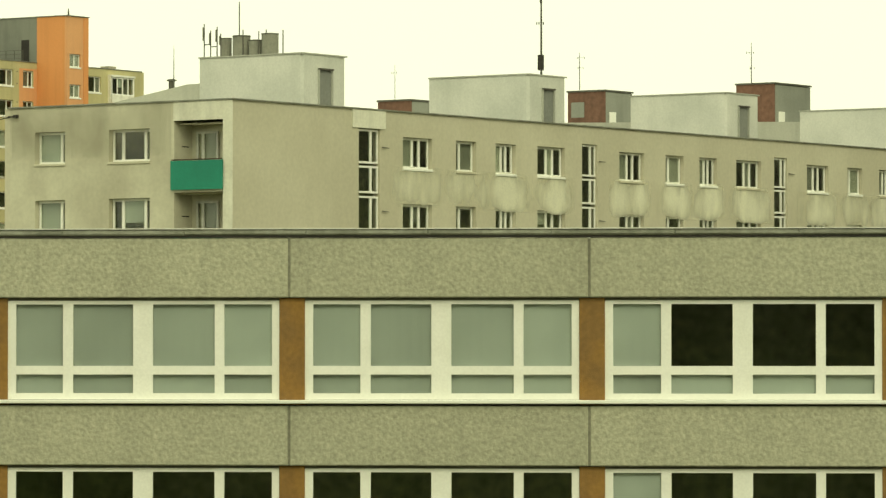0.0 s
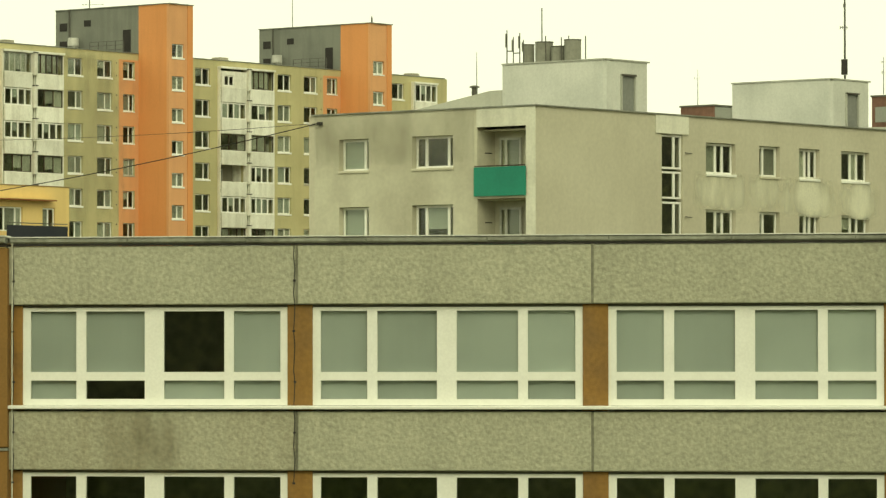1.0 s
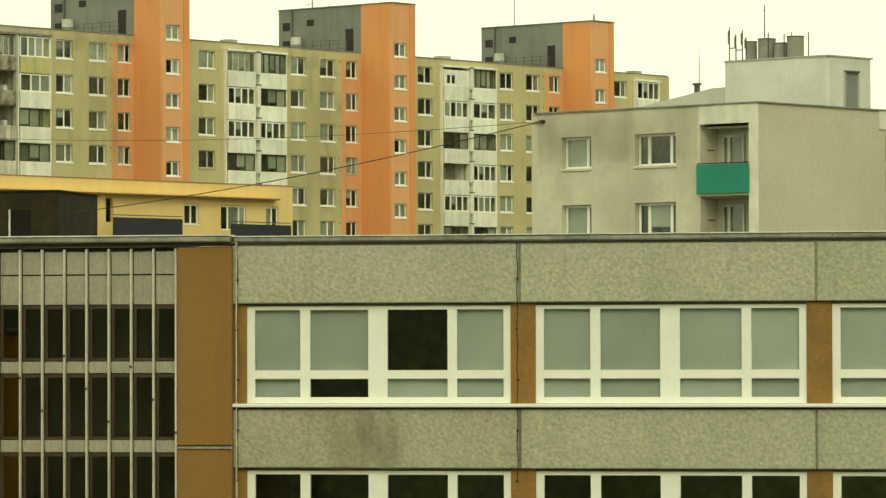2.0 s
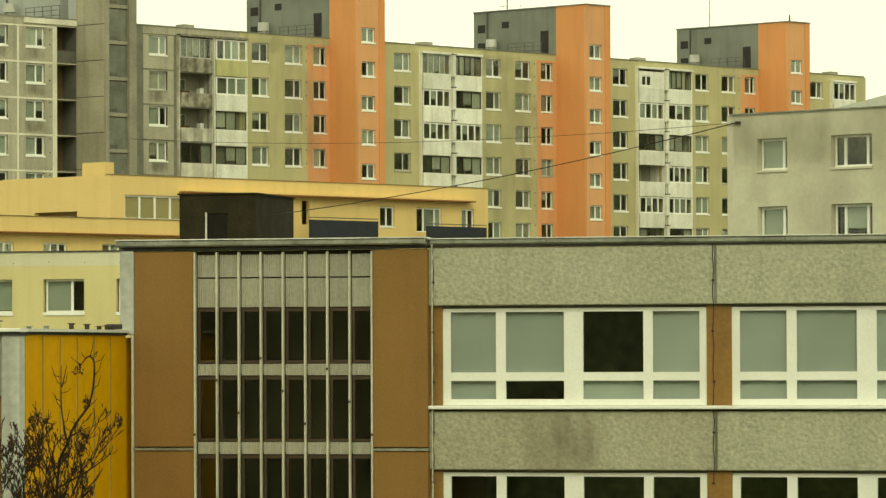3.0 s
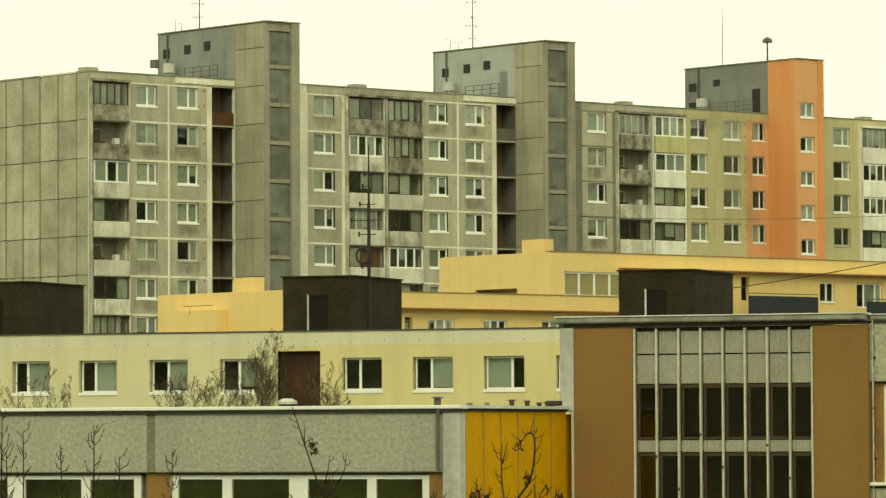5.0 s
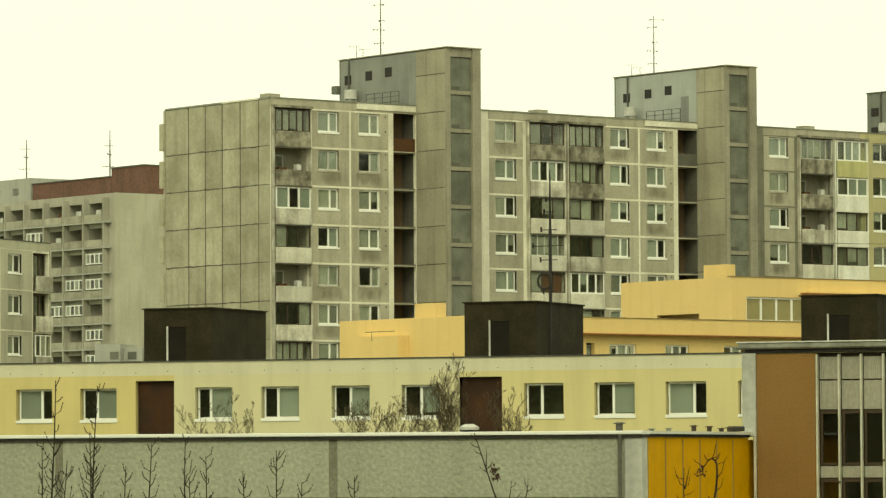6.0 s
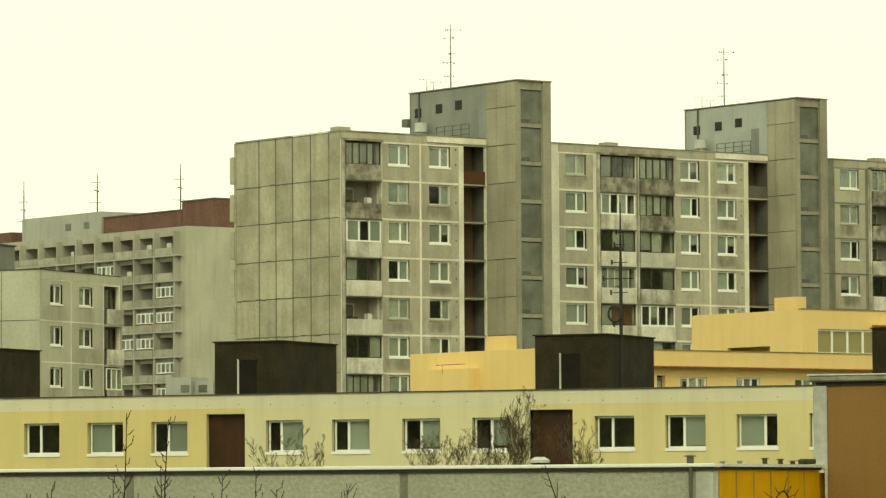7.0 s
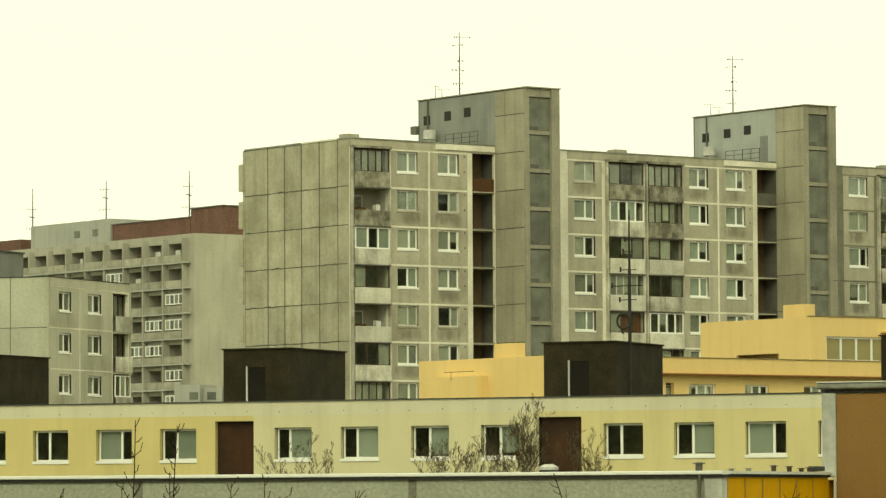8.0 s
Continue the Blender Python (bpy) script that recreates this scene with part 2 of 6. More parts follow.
    slate2=mat("mid_grey_sheet", (0.29, 0.30, 0.26), (0.235, 0.245, 0.215), 0.5, 0.7, 0.3, 10, 0.06, 0.8),
    concrete2=mat("soft_grey_panel", (0.52, 0.505, 0.39), (0.44, 0.425, 0.325), 0.3, 0.8, 0.3, 8, 0.1, 0.95, rnd=0.08),
    palegreen=mat("pale_green_grey_panel", (0.50, 0.50, 0.39), (0.43, 0.43, 0.33), 0.3, 0.8, 0.3, 8, 0.1, 0.95, rnd=0.05),
    loggia=mat("pale_loggia_paint", (0.46, 0.43, 0.34), (0.37, 0.35, 0.27), 0.4, 0.8, 0.3, 8, 0.1, 0.95),
    jointmid=mat("weathered_joint_mortar", (0.24, 0.235, 0.175), (0.17, 0.165, 0.12), 1.0, 0.8, 0.4, 14, 0.2, 0.95),
    aerial=mat("weathered_grey_drum", (0.27, 0.27, 0.22), (0.20, 0.20, 0.165), 1.5, 0.7, 0.3, 10, 0.1, 0.8),
    rust=stain_mat("rust_water_stain", (0.21, 0.165, 0.09), 0.26, 0.45, 2.2),
    # recess: shade of the landings and stairwell worked into a dark brown
    recess=mat("landing_shade_tone", (0.15, 0.10, 0.055), (0.09, 0.06, 0.035), 0.5, 0.9, 0.4, 8, 0.15, 0.95),
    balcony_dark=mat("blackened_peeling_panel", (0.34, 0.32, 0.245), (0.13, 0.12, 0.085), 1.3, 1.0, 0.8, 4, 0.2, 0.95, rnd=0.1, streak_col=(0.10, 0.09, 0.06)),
    hut_door=mat("black_hut_door", (0.010, 0.008, 0.004), (0.016, 0.012, 0.007), 1.0, 0.7, 0.0, 10, 0.2, 0.95),
    soot=stain_mat("sooty_damp_stain", (0.20, 0.185, 0.125), 0.42, 0.4, 1.8),
    damp=stain_mat("grey_damp_stain", (0.34, 0.325, 0.235), 0.30, 0.45, 0.9),
    behind=mat("dull_brown_render", (0.33, 0.33, 0.21), (0.17, 0.18, 0.10), 0.10, 1.0, 0.2, 1.2, 0.3, 0.95),
    redroom=mat("red_brown_curtain", (0.22, 0.09, 0.045), (0.16, 0.07, 0.035), 1.0, 0.7, 0.3, 8, 0.12, 0.9),
    # darker copy of the room colour, with the dimness of interiors put in
    rowroom=mat("room_shade_tone", (0.24, 0.23, 0.14), (0.14, 0.13, 0.08), 0.8, 0.8, 0.0, 4, 0.3, 0.9),
    bxfront=mat("mixed_loggia_front", (0.42, 0.405, 0.32), (0.30, 0.285, 0.22), 0.6, 0.9, 0.4, 5, 0.12, 0.95, rnd=0.22),
    balcony_pale=mat("pale_grey_balcony_panel", (0.66, 0.645, 0.535), (0.50, 0.48, 0.385), 0.7, 0.9, 0.5, 6, 0.10, 0.95, rnd=0.12, streak_col=(0.30, 0.28, 0.21)),
    redcloth=mat("faded_red_cloth", (0.10, 0.048, 0.020), (0.07, 0.036, 0.018), 2.0, 0.7, 0.0, 10, 0.15, 0.9),
)


# ---------------------------------------------------------------- mesh helpers
class Geo:
    def __init__(self):
        self.v, self.f = [], []

    def box(self, x0, x1, y0, y1, z0, z1, c=0.0):
        """A box; c: chamfer along the edges that face the front (low y)."""
        n = len(self.v)
        if c:
            self.v += [(x0 + c, y0, z0 + c), (x1 - c, y0, z0 + c), (x1 - c, y0, z1 - c), (x0 + c, y0, z1 - c),
                       (x0, y0 + c, z0), (x1, y0 + c, z0), (x1, y0 + c, z1), (x0, y0 + c, z1),
                       (x0, y1, z0), (x1, y1, z0), (x1, y1, z1), (x0, y1, z1)]
            self.f += [tuple(n + i for i in q) for q in ((0, 1, 2, 3), (0, 4, 5, 1), (1, 5, 6, 2), (2, 6, 7, 3), (3, 7, 4, 0),
                                                         (4, 8, 9, 5), (5, 9, 10, 6), (6, 10, 11, 7), (7, 11, 8, 4), (8, 11, 10, 9))]
        else:
            self.v += [(x, y, z) for z in (z0, z1) for x, y in ((x0, y0), (x1, y0), (x1, y1), (x0, y1))]
            self.f += [tuple(n + i for i in q) for q in ((0, 3, 2, 1), (4, 5, 6, 7), (0, 1, 5, 4), (1, 2, 6, 5), (2, 3, 7, 6), (3, 0, 4, 7))]
        return self

    def quad(self, *ps):
        n = len(self.v)
        self.v += ps
        self.f.append(tuple(range(n, n + len(ps))))

    def plate(self, x0, x1, y0, y1, z0, z1, holes):
        """An upright plate with openings (x0, x1, z0, z1), as one piece."""
        xs = sorted({x0, x1, *[v for h in holes for v in h[:2]]})
        zs = sorted({z0, z1, *[v for h in holes for v in h[2:]]})
        inside = lambda x, z: x0 < x < x1 and z0 < z < z1 and not any(h[0] < x < h[1] and h[2] < z < h[3] for h in holes)
        mx = [xs[0] - 1] + [(a + b) / 2 for a, b in zip(xs, xs[1:])] + [xs[-1] + 1]
        mz = [zs[0] - 1] + [(a + b) / 2 for a, b in zip(zs, zs[1:])] + [zs[-1] + 1]
        for i, (a, b) in enumerate(zip(xs, xs[1:])):
            for j, (c, d) in enumerate(zip(zs, zs[1:])):
                if not inside(mx[i + 1], mz[j + 1]):
                    continue
                self.quad((a, y0, c), (b, y0, c), (b, y0, d), (a, y0, d))
                self.quad((a, y1, c), (a, y1, d), (b, y1, d), (b, y1, c))
                for di, dj, p, q in ((-1, 0, (a, c), (a, d)), (1, 0, (b, d), (b, c)), (0, -1, (b, c), (a, c)), (0, 1, (a, d), (b, d))):
                    if not inside(mx[i + 1 + di], mz[j + 1 + dj]):
                        self.quad((p[0], y0, p[1]), (p[0], y1, p[1]), (q[0], y1, q[1]), (q[0], y0, q[1]))
        return self

    def tube(self, p, q, r0, r1, k=6):
        p, q = Vector(p), Vector(q)
        d = (q - p).normalized()
        a = d.orthogonal().normalized()
        b = d.cross(a)
        n = len(self.v)
        for c, r in ((p, r0), (q, r1)):
            for i in range(k):
                t = 2 * math.pi * i / k
                self.v.append(tuple(c + a * math.cos(t) * r + b * math.sin(t) * r))
        for i in range(k):
            j = (i + 1) % k
            self.f.append((n + i, n + j, n + k + j, n + k + i))
        self.f += [tuple(n + k - 1 - i for i in range(k)), tuple(n + k + i for i in range(k))]
        return self

    def data(self, name, material):
        me = bpy.data.meshes.new(name)
        index, verts = {}, []
        for p in self.v:                      # weld corners that meet
            key = tuple(round(c, 4) for c in p)
            if key not in index:
                index[key] = len(verts)
                verts.append(key)
        faces = []
        for f in self.f:
            q = list(dict.fromkeys(index[tuple(round(c, 4) for c in self.v[i])] for i in f))
            if len(q) > 2:
                faces.append(q)
        me.from_pydata(verts, [], faces)
        me.materials.append(material)
        me.update()
        return me


def part(name, geo, material, parent, label="", at=(0, 0, 0), rz=0.0):
    """One mesh object under a thing or a part. geo: a Geo or ready mesh data."""
    me = geo if isinstance(geo, bpy.types.Mesh) else geo.data(name, material)
    ob = new(name, me)
    ob.parent = parent
    ob.location, ob.rotation_euler = at, (0, 0, radians(rz))
    return tagged(ob, label) if label else ob


def thing(name, at, rz, label, category, group="", kind=""):
    ob = new(name)
    ob.location, ob.rotation_euler = at, (0, 0, radians(rz))
    return tagged(ob, label, category, group, kind)


def box(*a):
    return Geo().box(*a)


def skin(face, a0, a1, d, z0, z1):
    """One thin sheet for a stain: on a face "u" at y = d, on a face "v" at x = d."""
    g = Geo()
    g.quad(*[(a, d, z) if face == "u" else (d, a, z) for a, z in ((a0, z0), (a1, z0), (a1, z1), (a0, z1))])
    return g


# a face "u" lies in the plane y = plane and runs along x; a face "v" lies in x = plane and runs along y
def wall(parent, name, face, a0, a1, z0, z1, plane, thick, holes, material, label=""):
    """A wall with real openings; holes: (a0, a1, z0, z1)."""
    g = Geo()
    xs = sorted({a0, a1, *[v for h in holes for v in h[:2] if a0 < v < a1]})
    zs = sorted({z0, z1, *[v for h in holes for v in h[2:] if z0 < v < z1]})
    put = (lambda a, d, z: (a, plane + d, z)) if face == "u" else (lambda a, d, z: (plane + d, a, z))
    for xa, xb in zip(xs, xs[1:]):
        for za, zb in zip(zs, zs[1:]):
            cx, cz = (xa + xb) / 2, (za + zb) / 2
            if any(h[0] < cx < h[1] and h[2] < cz < h[3] for h in holes):
                continue
            for d in (0, thick):
                g.quad(put(xa, d, za), put(xb, d, za), put(xb, d, zb), put(xa, d, zb))
    for b0, b1, c0, c1 in [(a0, a1, z0, z1), *holes]:
        for (p, q), (r, s) in (((b0, c0), (b1, c0)), ((b1, c0), (b1, c1)), ((b1, c1), (b0, c1)), ((b0, c1), (b0, c0))):
            g.quad(put(p, 0, q), put(r, 0, s), put(r, thick, s), put(p, thick, q))
    return part(name, g, material, parent, label)


CACHE = {}


def cached(key, make):
    if key not in CACHE:
        CACHE[key] = make()
    return CACHE[key]


def window(parent, face, a, z, w, h, plane=0.0, recess=0.14, cuts=(0.55,), bar=0.07, drapes=(), sill=0.09, frame_m="white", sill_m="white", drape_m="curtain"):
    """A window centred at a, with its foot at z: frame with mullions at the fractions cuts, panes, sill, curtains in the leaves drapes."""
    key = (round(w, 2), round(h, 2), cuts, bar, frame_m)
    edges = [-w / 2 + bar] + [-w / 2 + w * c for c in cuts] + [w / 2 - bar]

    def frame_mesh():
        xs = [-w / 2 + bar] + [v for c in cuts for v in (-w / 2 + w * c - bar * 0.75, -w / 2 + w * c + bar * 0.75)] + [w / 2 - bar]
        g = Geo().plate(-w / 2, w / 2, 0, 0.07, 0, h, [(a, b, bar, h - bar) for a, b in zip(xs[0::2], xs[1::2])])
        return g.data("window", M[frame_m])

    loc = (a, plane + recess, z) if face == "u" else (plane + recess, a, z)
    win = part("window", cached(("f", key), frame_mesh), None, parent, at=loc, rz=0 if face == "u" else -90)
    for i, (x0, x1) in enumerate(zip(edges, edges[1:])):
        pw = x1 - x0
        pane = part("pane", cached(("p", round(pw, 2), round(h - 2 * bar, 2)), lambda: box(-pw / 2, pw / 2, 0, 0.012, 0, h - 2 * bar).data("pane", M["glass"])),
                    None, win, at=((x0 + x1) / 2, 0.035, bar))
        pane.visible_shadow = False
        for d in drapes:
            if d[0] == i:
                hh = (h - bar) * d[1]
                part("curtain", cached(("c", round(pw, 2), round(hh, 2), drape_m), lambda: box(-pw / 2 - 0.02, pw / 2 + 0.02, 0, 0.01, 0, hh).data("curtain", M[drape_m])),
                     None, win, at=((x0 + x1) / 2, 0.09, h - hh))
    if sill:
        part("sill", cached(("s", round(w, 2), recess, sill_m), lambda: box(-w / 2 - 0.06, w / 2 + 0.06, -recess - 0.05, 0.0, -sill, 0.0, 0.01).data("sill", M[sill_m])),
             None, win, at=(0, -0.002, 0))
    return win


# ---------------------------------------------------------------- ground
tagged(part("ground", box(-4000, 4000, -1500, 4500, -1.0, 0.0), M["grass"], None), "dull grass ground between the housing blocks", "ground", kind="structure")

# ---------------------------------------------------------------- the school in front: main block, stair tower, lower wing
PANES = ((0.16, 1.09), (1.29, 2.48), (2.87, 4.09), (4.28, 5.22))
FRAME_W = 5.37


def school_frame():
    """One ribbon window of a bay: outer frame, wide middle post, transom; local z = 0 at its foot."""
    return Geo().plate(0.0, FRAME_W, 0.0, 0.09, 0.0, 1.94, [(a, b, z0, z1) for a, b in PANES for z0, z1 in ((0.125, 0.485), (0.66, 1.865))])


def pane_data(w, h):
    return cached(("sp", round(w, 2), h), lambda: box(0, w, 0, 0.015, 0, h).data("pane", M["glass"]))


def blind_data(w, h):
    def make():
        g = Geo()
        k = max(2, int(w / 0.10))
        for i in range(k):           # soft folds
            x0, x1 = w * i / k, w * (i + 1) / k
            y0, y1 = 0.003 * (i % 2), 0.003 * ((i + 1) % 2)
            g.quad((x0, y0, 0), (x1, y1, 0), (x1, y1, h), (x0, y0, h))
        return g.data("blind", M["blind"])
    return cached(("bl", round(w, 2), h), make)


def school_window(parent, x, y, z, blinds, half=()):
    """blinds: which of the eight panes (upper four, lower four) have a blind drawn behind them."""
    win = part("window", cached("school_frame", lambda: school_frame().data("window", M["white"])), None, parent, at=(x, y, z))
    for i, (a, b) in enumerate(PANES):
        for j, (z0, h) in enumerate(((0.66, 1.205), (0.125, 0.36))):
            p = part("pane", pane_data(b - a, h), None, win, at=(a, 0.04, z0))
            p.visible_shadow = False
            if i + 4 * j in blinds:
                part("blind", blind_data(b - a + 0.06, h + 0.06), None, win, at=(a - 0.03, 0.10, z0 - 0.03))
            elif i + 4 * j in half:
                part("blind", blind_data(b - a + 0.06, 0.3 * h), None, win, "half-drawn grey-green blind", at=(a - 0.03, 0.10, z0 + 0.7 * h))
    for a, b in PANES:
        part("bead", cached(("bead", round(b - a, 2)), lambda: box(0, b - a, -0.008, 0.0, 0, 0.012).data("bead", M["offwhite"])), None, win, at=(a, 0, 0.487))
    part("sill", cached("school_sill", lambda: box(-0.28, FRAME_W + 0.24, -0.24, 0.0, -0.075, -0.005, 0.012).data("sill", M["white"])), None, win,
         "white metal window sill", at=(0, 0, 0))
    return win


def school_bay(b, x, y, zr, material, rows, drawn, half=((), ()), stained=-1):
    """A bay: panel bands, pier, windows and sills for the given rows below the roof height zr."""
    for r in range(rows):
        z = zr - 3.28 * r
        mm = "pebble_stained" if r == stained else material
        part("panel", cached(("panel", mm), lambda: box(0, 5.83, 0, 0.22, 0, 1.165, 0.02).data("panel", M[mm])), None, b, at=(x - 0.28, y, z - 1.17))
        part("joint_strip", cached(("jstrip", rows), lambda: box(0, 0.165 if rows == 2 else 0.05, 0, 0.2, 0, 1.14).data("joint_strip", M["jointmid"])), None, b, at=(x - 0.446 if rows == 2 else x - 0.325, y + 0.012, z - 1.16))
        part("pier", cached("pier", lambda: box(0, 0.50, 0, 0.3, 0, 2.09, 0.01).data("pier", M["brown2"])), None, b,
             "brown painted concrete pier", at=(x - 0.50, y + 0.10, z - 3.27))
        part("head_strip", cached("head", lambda: box(-0.01, FRAME_W + 0.01, 0, 0.12, 0, 0.05).data("head_strip", M["joint"])), None, b, at=(x, y + 0.12, z - 1.22))
        school_window(b, x, y + 0.14, z - 3.165, drawn[r], half[r])


ALL = tuple(range(8))
school = thing("school_block", (0, 82.6, 0), 0, "long flat-roofed school block with grey pebble-dash bands and white ribbon windows", "school building")
ROOF = 11.12
drawn = {
    0: (((0, 1, 3, 4, 6, 7), (4, 6)), ((), ())),
    1: ((ALL, (5,)), ((), ())),
    2: ((ALL, ()), ((), ())),
    3: (((0, 4, 5, 6, 7), (0,)), ((), ())),
    4: ((ALL, (0, 1, 4)), ((), ())),
    5: ((ALL, (0, 1, 2)), ((), ())),
}
for k in range(6):
    school_bay(school, -20.52 + 5.868 * k, 0.0, ROOF, "pebble", 3, (*drawn[k][0], (0, 1, 2, 4, 5)), ((), (), ()), 1 if k == 0 else -1)
# back-up wall behind bands and piers, left open behind the windows
holes = [(-20.50 + 5.868 * k, -20.54 + 5.868 * k + FRAME_W, ROOF - 3.28 * r - 3.15, ROOF - 3.28 * r - 1.22) for k in range(6) for r in range(3)]
wall(school, "inner_wall", "u", -20.74, 15.0, 0.0, ROOF - 0.02, 0.225, 0.10, holes, M["joint"], "dark joint and lining behind the bands")
part("roof", box(-20.7, 15.0, 0.30, 15.0, ROOF - 0.28, ROOF - 0.05), M["roof"], school)
# a dark strip paints the shadow line under the flashing
part("shadow_gap", box(-20.74, 15.0, -0.02, 0.2, ROOF + 0.002, ROOF + 0.042), M["dark"], school, "dark strip for the shadow below the roof-edge flashing")
fr = random.Random(2)
for i in range(15):
    x0, dz = -20.76 + 2.4 * i, fr.uniform(-0.006, 0.006)
    part("flashing", box(x0, x0 + 2.42, -0.06 - 0.004 * (i % 2), 0.34, ROOF + 0.045 + dz, ROOF + 0.163 + dz, 0.03), M["zinc"], school, "dented zinc roof-edge flashing")
part("flashing", box(-20.78, 15.0, -0.075, 0.30, ROOF + 0.165, ROOF + 0.185), M["bright_zinc"], school, "pale top lip of the roof edge")
part("back_wall", box(-20.7, 15.0, 15.0, 15.3, 0, ROOF), M["pebble"], school)
part("end_wall", box(15.002, 15.3, 0.0, 15.3, 0, ROOF), M["pebble"], school)
part("corridor_wall", box(-20.7, 15.0, 4.6, 4.75, 0, ROOF - 0.3), M["room"], school, "classroom wall toned for the light behind the panes")
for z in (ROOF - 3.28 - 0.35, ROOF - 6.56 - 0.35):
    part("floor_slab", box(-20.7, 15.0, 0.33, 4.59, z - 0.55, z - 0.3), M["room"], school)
part("end_trim", box(-20.66, -20.53, 0.11, 0.28, ROOF - 3.25, ROOF - 1.18), M["brown2"], school)
part("lightning_rod", Geo().tube((-20.70, -0.03, 0), (-20.70, -0.03, ROOF + 0.1), 0.018, 0.018), M["fin"], school, "thin galvanised lightning conductor")

for i, (x0, x1) in enumerate(((-19.2, -17.0), (-18.3, -17.4))):
    part("stain", skin("u", x0, x1, -0.003 - 0.003 * i, 6.55, 7.93), M["rust"], school, "brown water stain running down the band")
# thin wire clipped down the panel joints
for x in (-14.99, -20.70 + 0.02):
    g = Geo()
    pts = [(x + 0.012 * ((i * 7) % 3 - 1), -0.03, 6.4 + 0.25 * i) for i in range(20)]
    for p, q in zip(pts, pts[1:]):
        g.tube(p, q, 0.010, 0.010, 5)
    for p in pts[::4]:
        part("clip", box(p[0] - 0.025, p[0] + 0.025, -0.045, -0.002, p[2], p[2] + 0.04), M["dark"], school)
    part("conductor_wire", g, M["dark"], school, "thin clipped lightning wire")

# stair tower with brown cheeks and a finned glass screen
tower = thing("stair_tower", (0, 82.45, 0), 0, "brown rendered stair tower with a tall finned glass screen", "stair tower")
TZ = 11.18
for a0, a1 in ((-26.92, -25.66), (-21.90, -20.77)):
    part("panel", box(a0, a1, 0.0, 0.3, 7.12, TZ - 0.10, 0.015), M["brown"], tower, "smooth brown rendered cheek")
    part("panel", box(a0, a1, 0.0, 0.3, 0.0, 7.05, 0.015), M["brown"], tower, "smooth brown rendered cheek")
    part("drip_strip", box(a0 - 0.02, a1 + 0.01, -0.03, 0.25, 7.052, 7.10), M["zinc"], tower)
part("corner_post", box(-27.22, -26.925, -0.02, 0.4, 9.4, TZ - 0.08, 0.02), M["offwhite"], tower, "pale weathered corner post")
part("corner_strip", box(-26.975, -26.925, -0.03, 0.2, 0.0, 9.4), M["fin"], tower)
part("flashing", box(-27.28, -20.79, -0.12, 0.4, TZ + 0.0, TZ + 0.13, 0.03), M["zinc"], tower, "dented zinc roof-edge flashing")
part("flashing", box(-27.30, -20.79, -0.135, 0.38, TZ + 0.13, TZ + 0.152), M["bright_zinc"], tower, "pale top lip of the roof edge")
# near-black box stands in for the shade below the tower's roof edge
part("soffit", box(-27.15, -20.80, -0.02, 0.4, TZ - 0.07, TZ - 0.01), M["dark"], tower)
part("roof", box(-27.2, -20.8, 0.4, 8.0, TZ - 0.3, TZ - 0.08), M["roof"], tower)
part("side_wall", box(-27.1, -26.9, 0.32, 8.0, 0, TZ - 0.3), M["brown"], tower)
part("side_wall", box(-21.0, -20.80, 0.32, 8.0, 0, TZ - 0.3), M["brown"], tower)
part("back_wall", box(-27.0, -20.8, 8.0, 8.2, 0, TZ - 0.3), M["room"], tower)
# extra sheet, not a real part: its dark tone hides the lit wall
part("side_lining", box(-26.895, -26.85, 0.32, 2.6, 0, TZ - 0.31), M["rowroom"], tower, "added dark sheet that dims the left stairwell panes")
# dark brown colour stands in for the dim stairwell behind the panes
part("landing_wall", box(-26.84, -21.0, 2.6, 2.7, 0, TZ - 0.3), M["recess"], tower, "stairwell wall with a dark tone for the dim interior")
C0, CW = -25.63, 0.4640
BANDS = ((10.56, 11.01), (9.95, 10.53), (8.57, 8.80), (6.98, 7.22), (5.40, 5.62), (3.8, 4.0))
for i in range(8):
    for z0, z1 in BANDS:
        def spandrel(w=CW - 0.05, h=z1 - z0):
            g, k = Geo(), 18                  # ribbed glass, one folded sheet
            ys = [0.012 * (j % 2) for j in range(k + 1)]
            for j in range(k):
                a, b = w * j / k, w * (j + 1) / k
                g.quad((a, ys[j], 0), (b, ys[j + 1], 0), (b, ys[j + 1], h), (a, ys[j], h))
                g.quad((a, 0.03, 0), (a, 0.03, h), (b, 0.03, h), (b, 0.03, 0))
                g.quad((a, ys[j], 0), (a, 0.03, 0), (b, 0.03, 0), (b, ys[j + 1], 0))
                g.quad((a, ys[j], h), (b, ys[j + 1], h), (b, 0.03, h), (a, 0.03, h))
            return g.data("spandrel", M["corrugated"])
        part("spandrel", cached(("spandrel", round(z1 - z0, 2)), spandrel), None, tower, at=(C0 + CW * i + 0.025, 0.12, z0))
    for j, (z0, z1) in enumerate(((8.82, 9.93), (7.24, 8.55), (5.64, 6.96), (4.02, 5.38))):
        h = z1 - z0
        win = part("window", cached(("stairwin", j), lambda: Geo().plate(0.02, CW - 0.02, 0, 0.06, 0, h, [(0.07, CW - 0.07, 0.05, h - 0.07)]).data("window", M["dkframe"])),
                   None, tower, "dark brown stair window", at=(C0 + CW * i, 0.15, z0))
        p = part("pane", cached(("stairpane", j), lambda: box(0.07, CW - 0.07, 0, 0.012, 0.05, h - 0.07).data("pane", M["glass"])), None, win, at=(0, 0.03, 0))
        p.visible_shadow = False
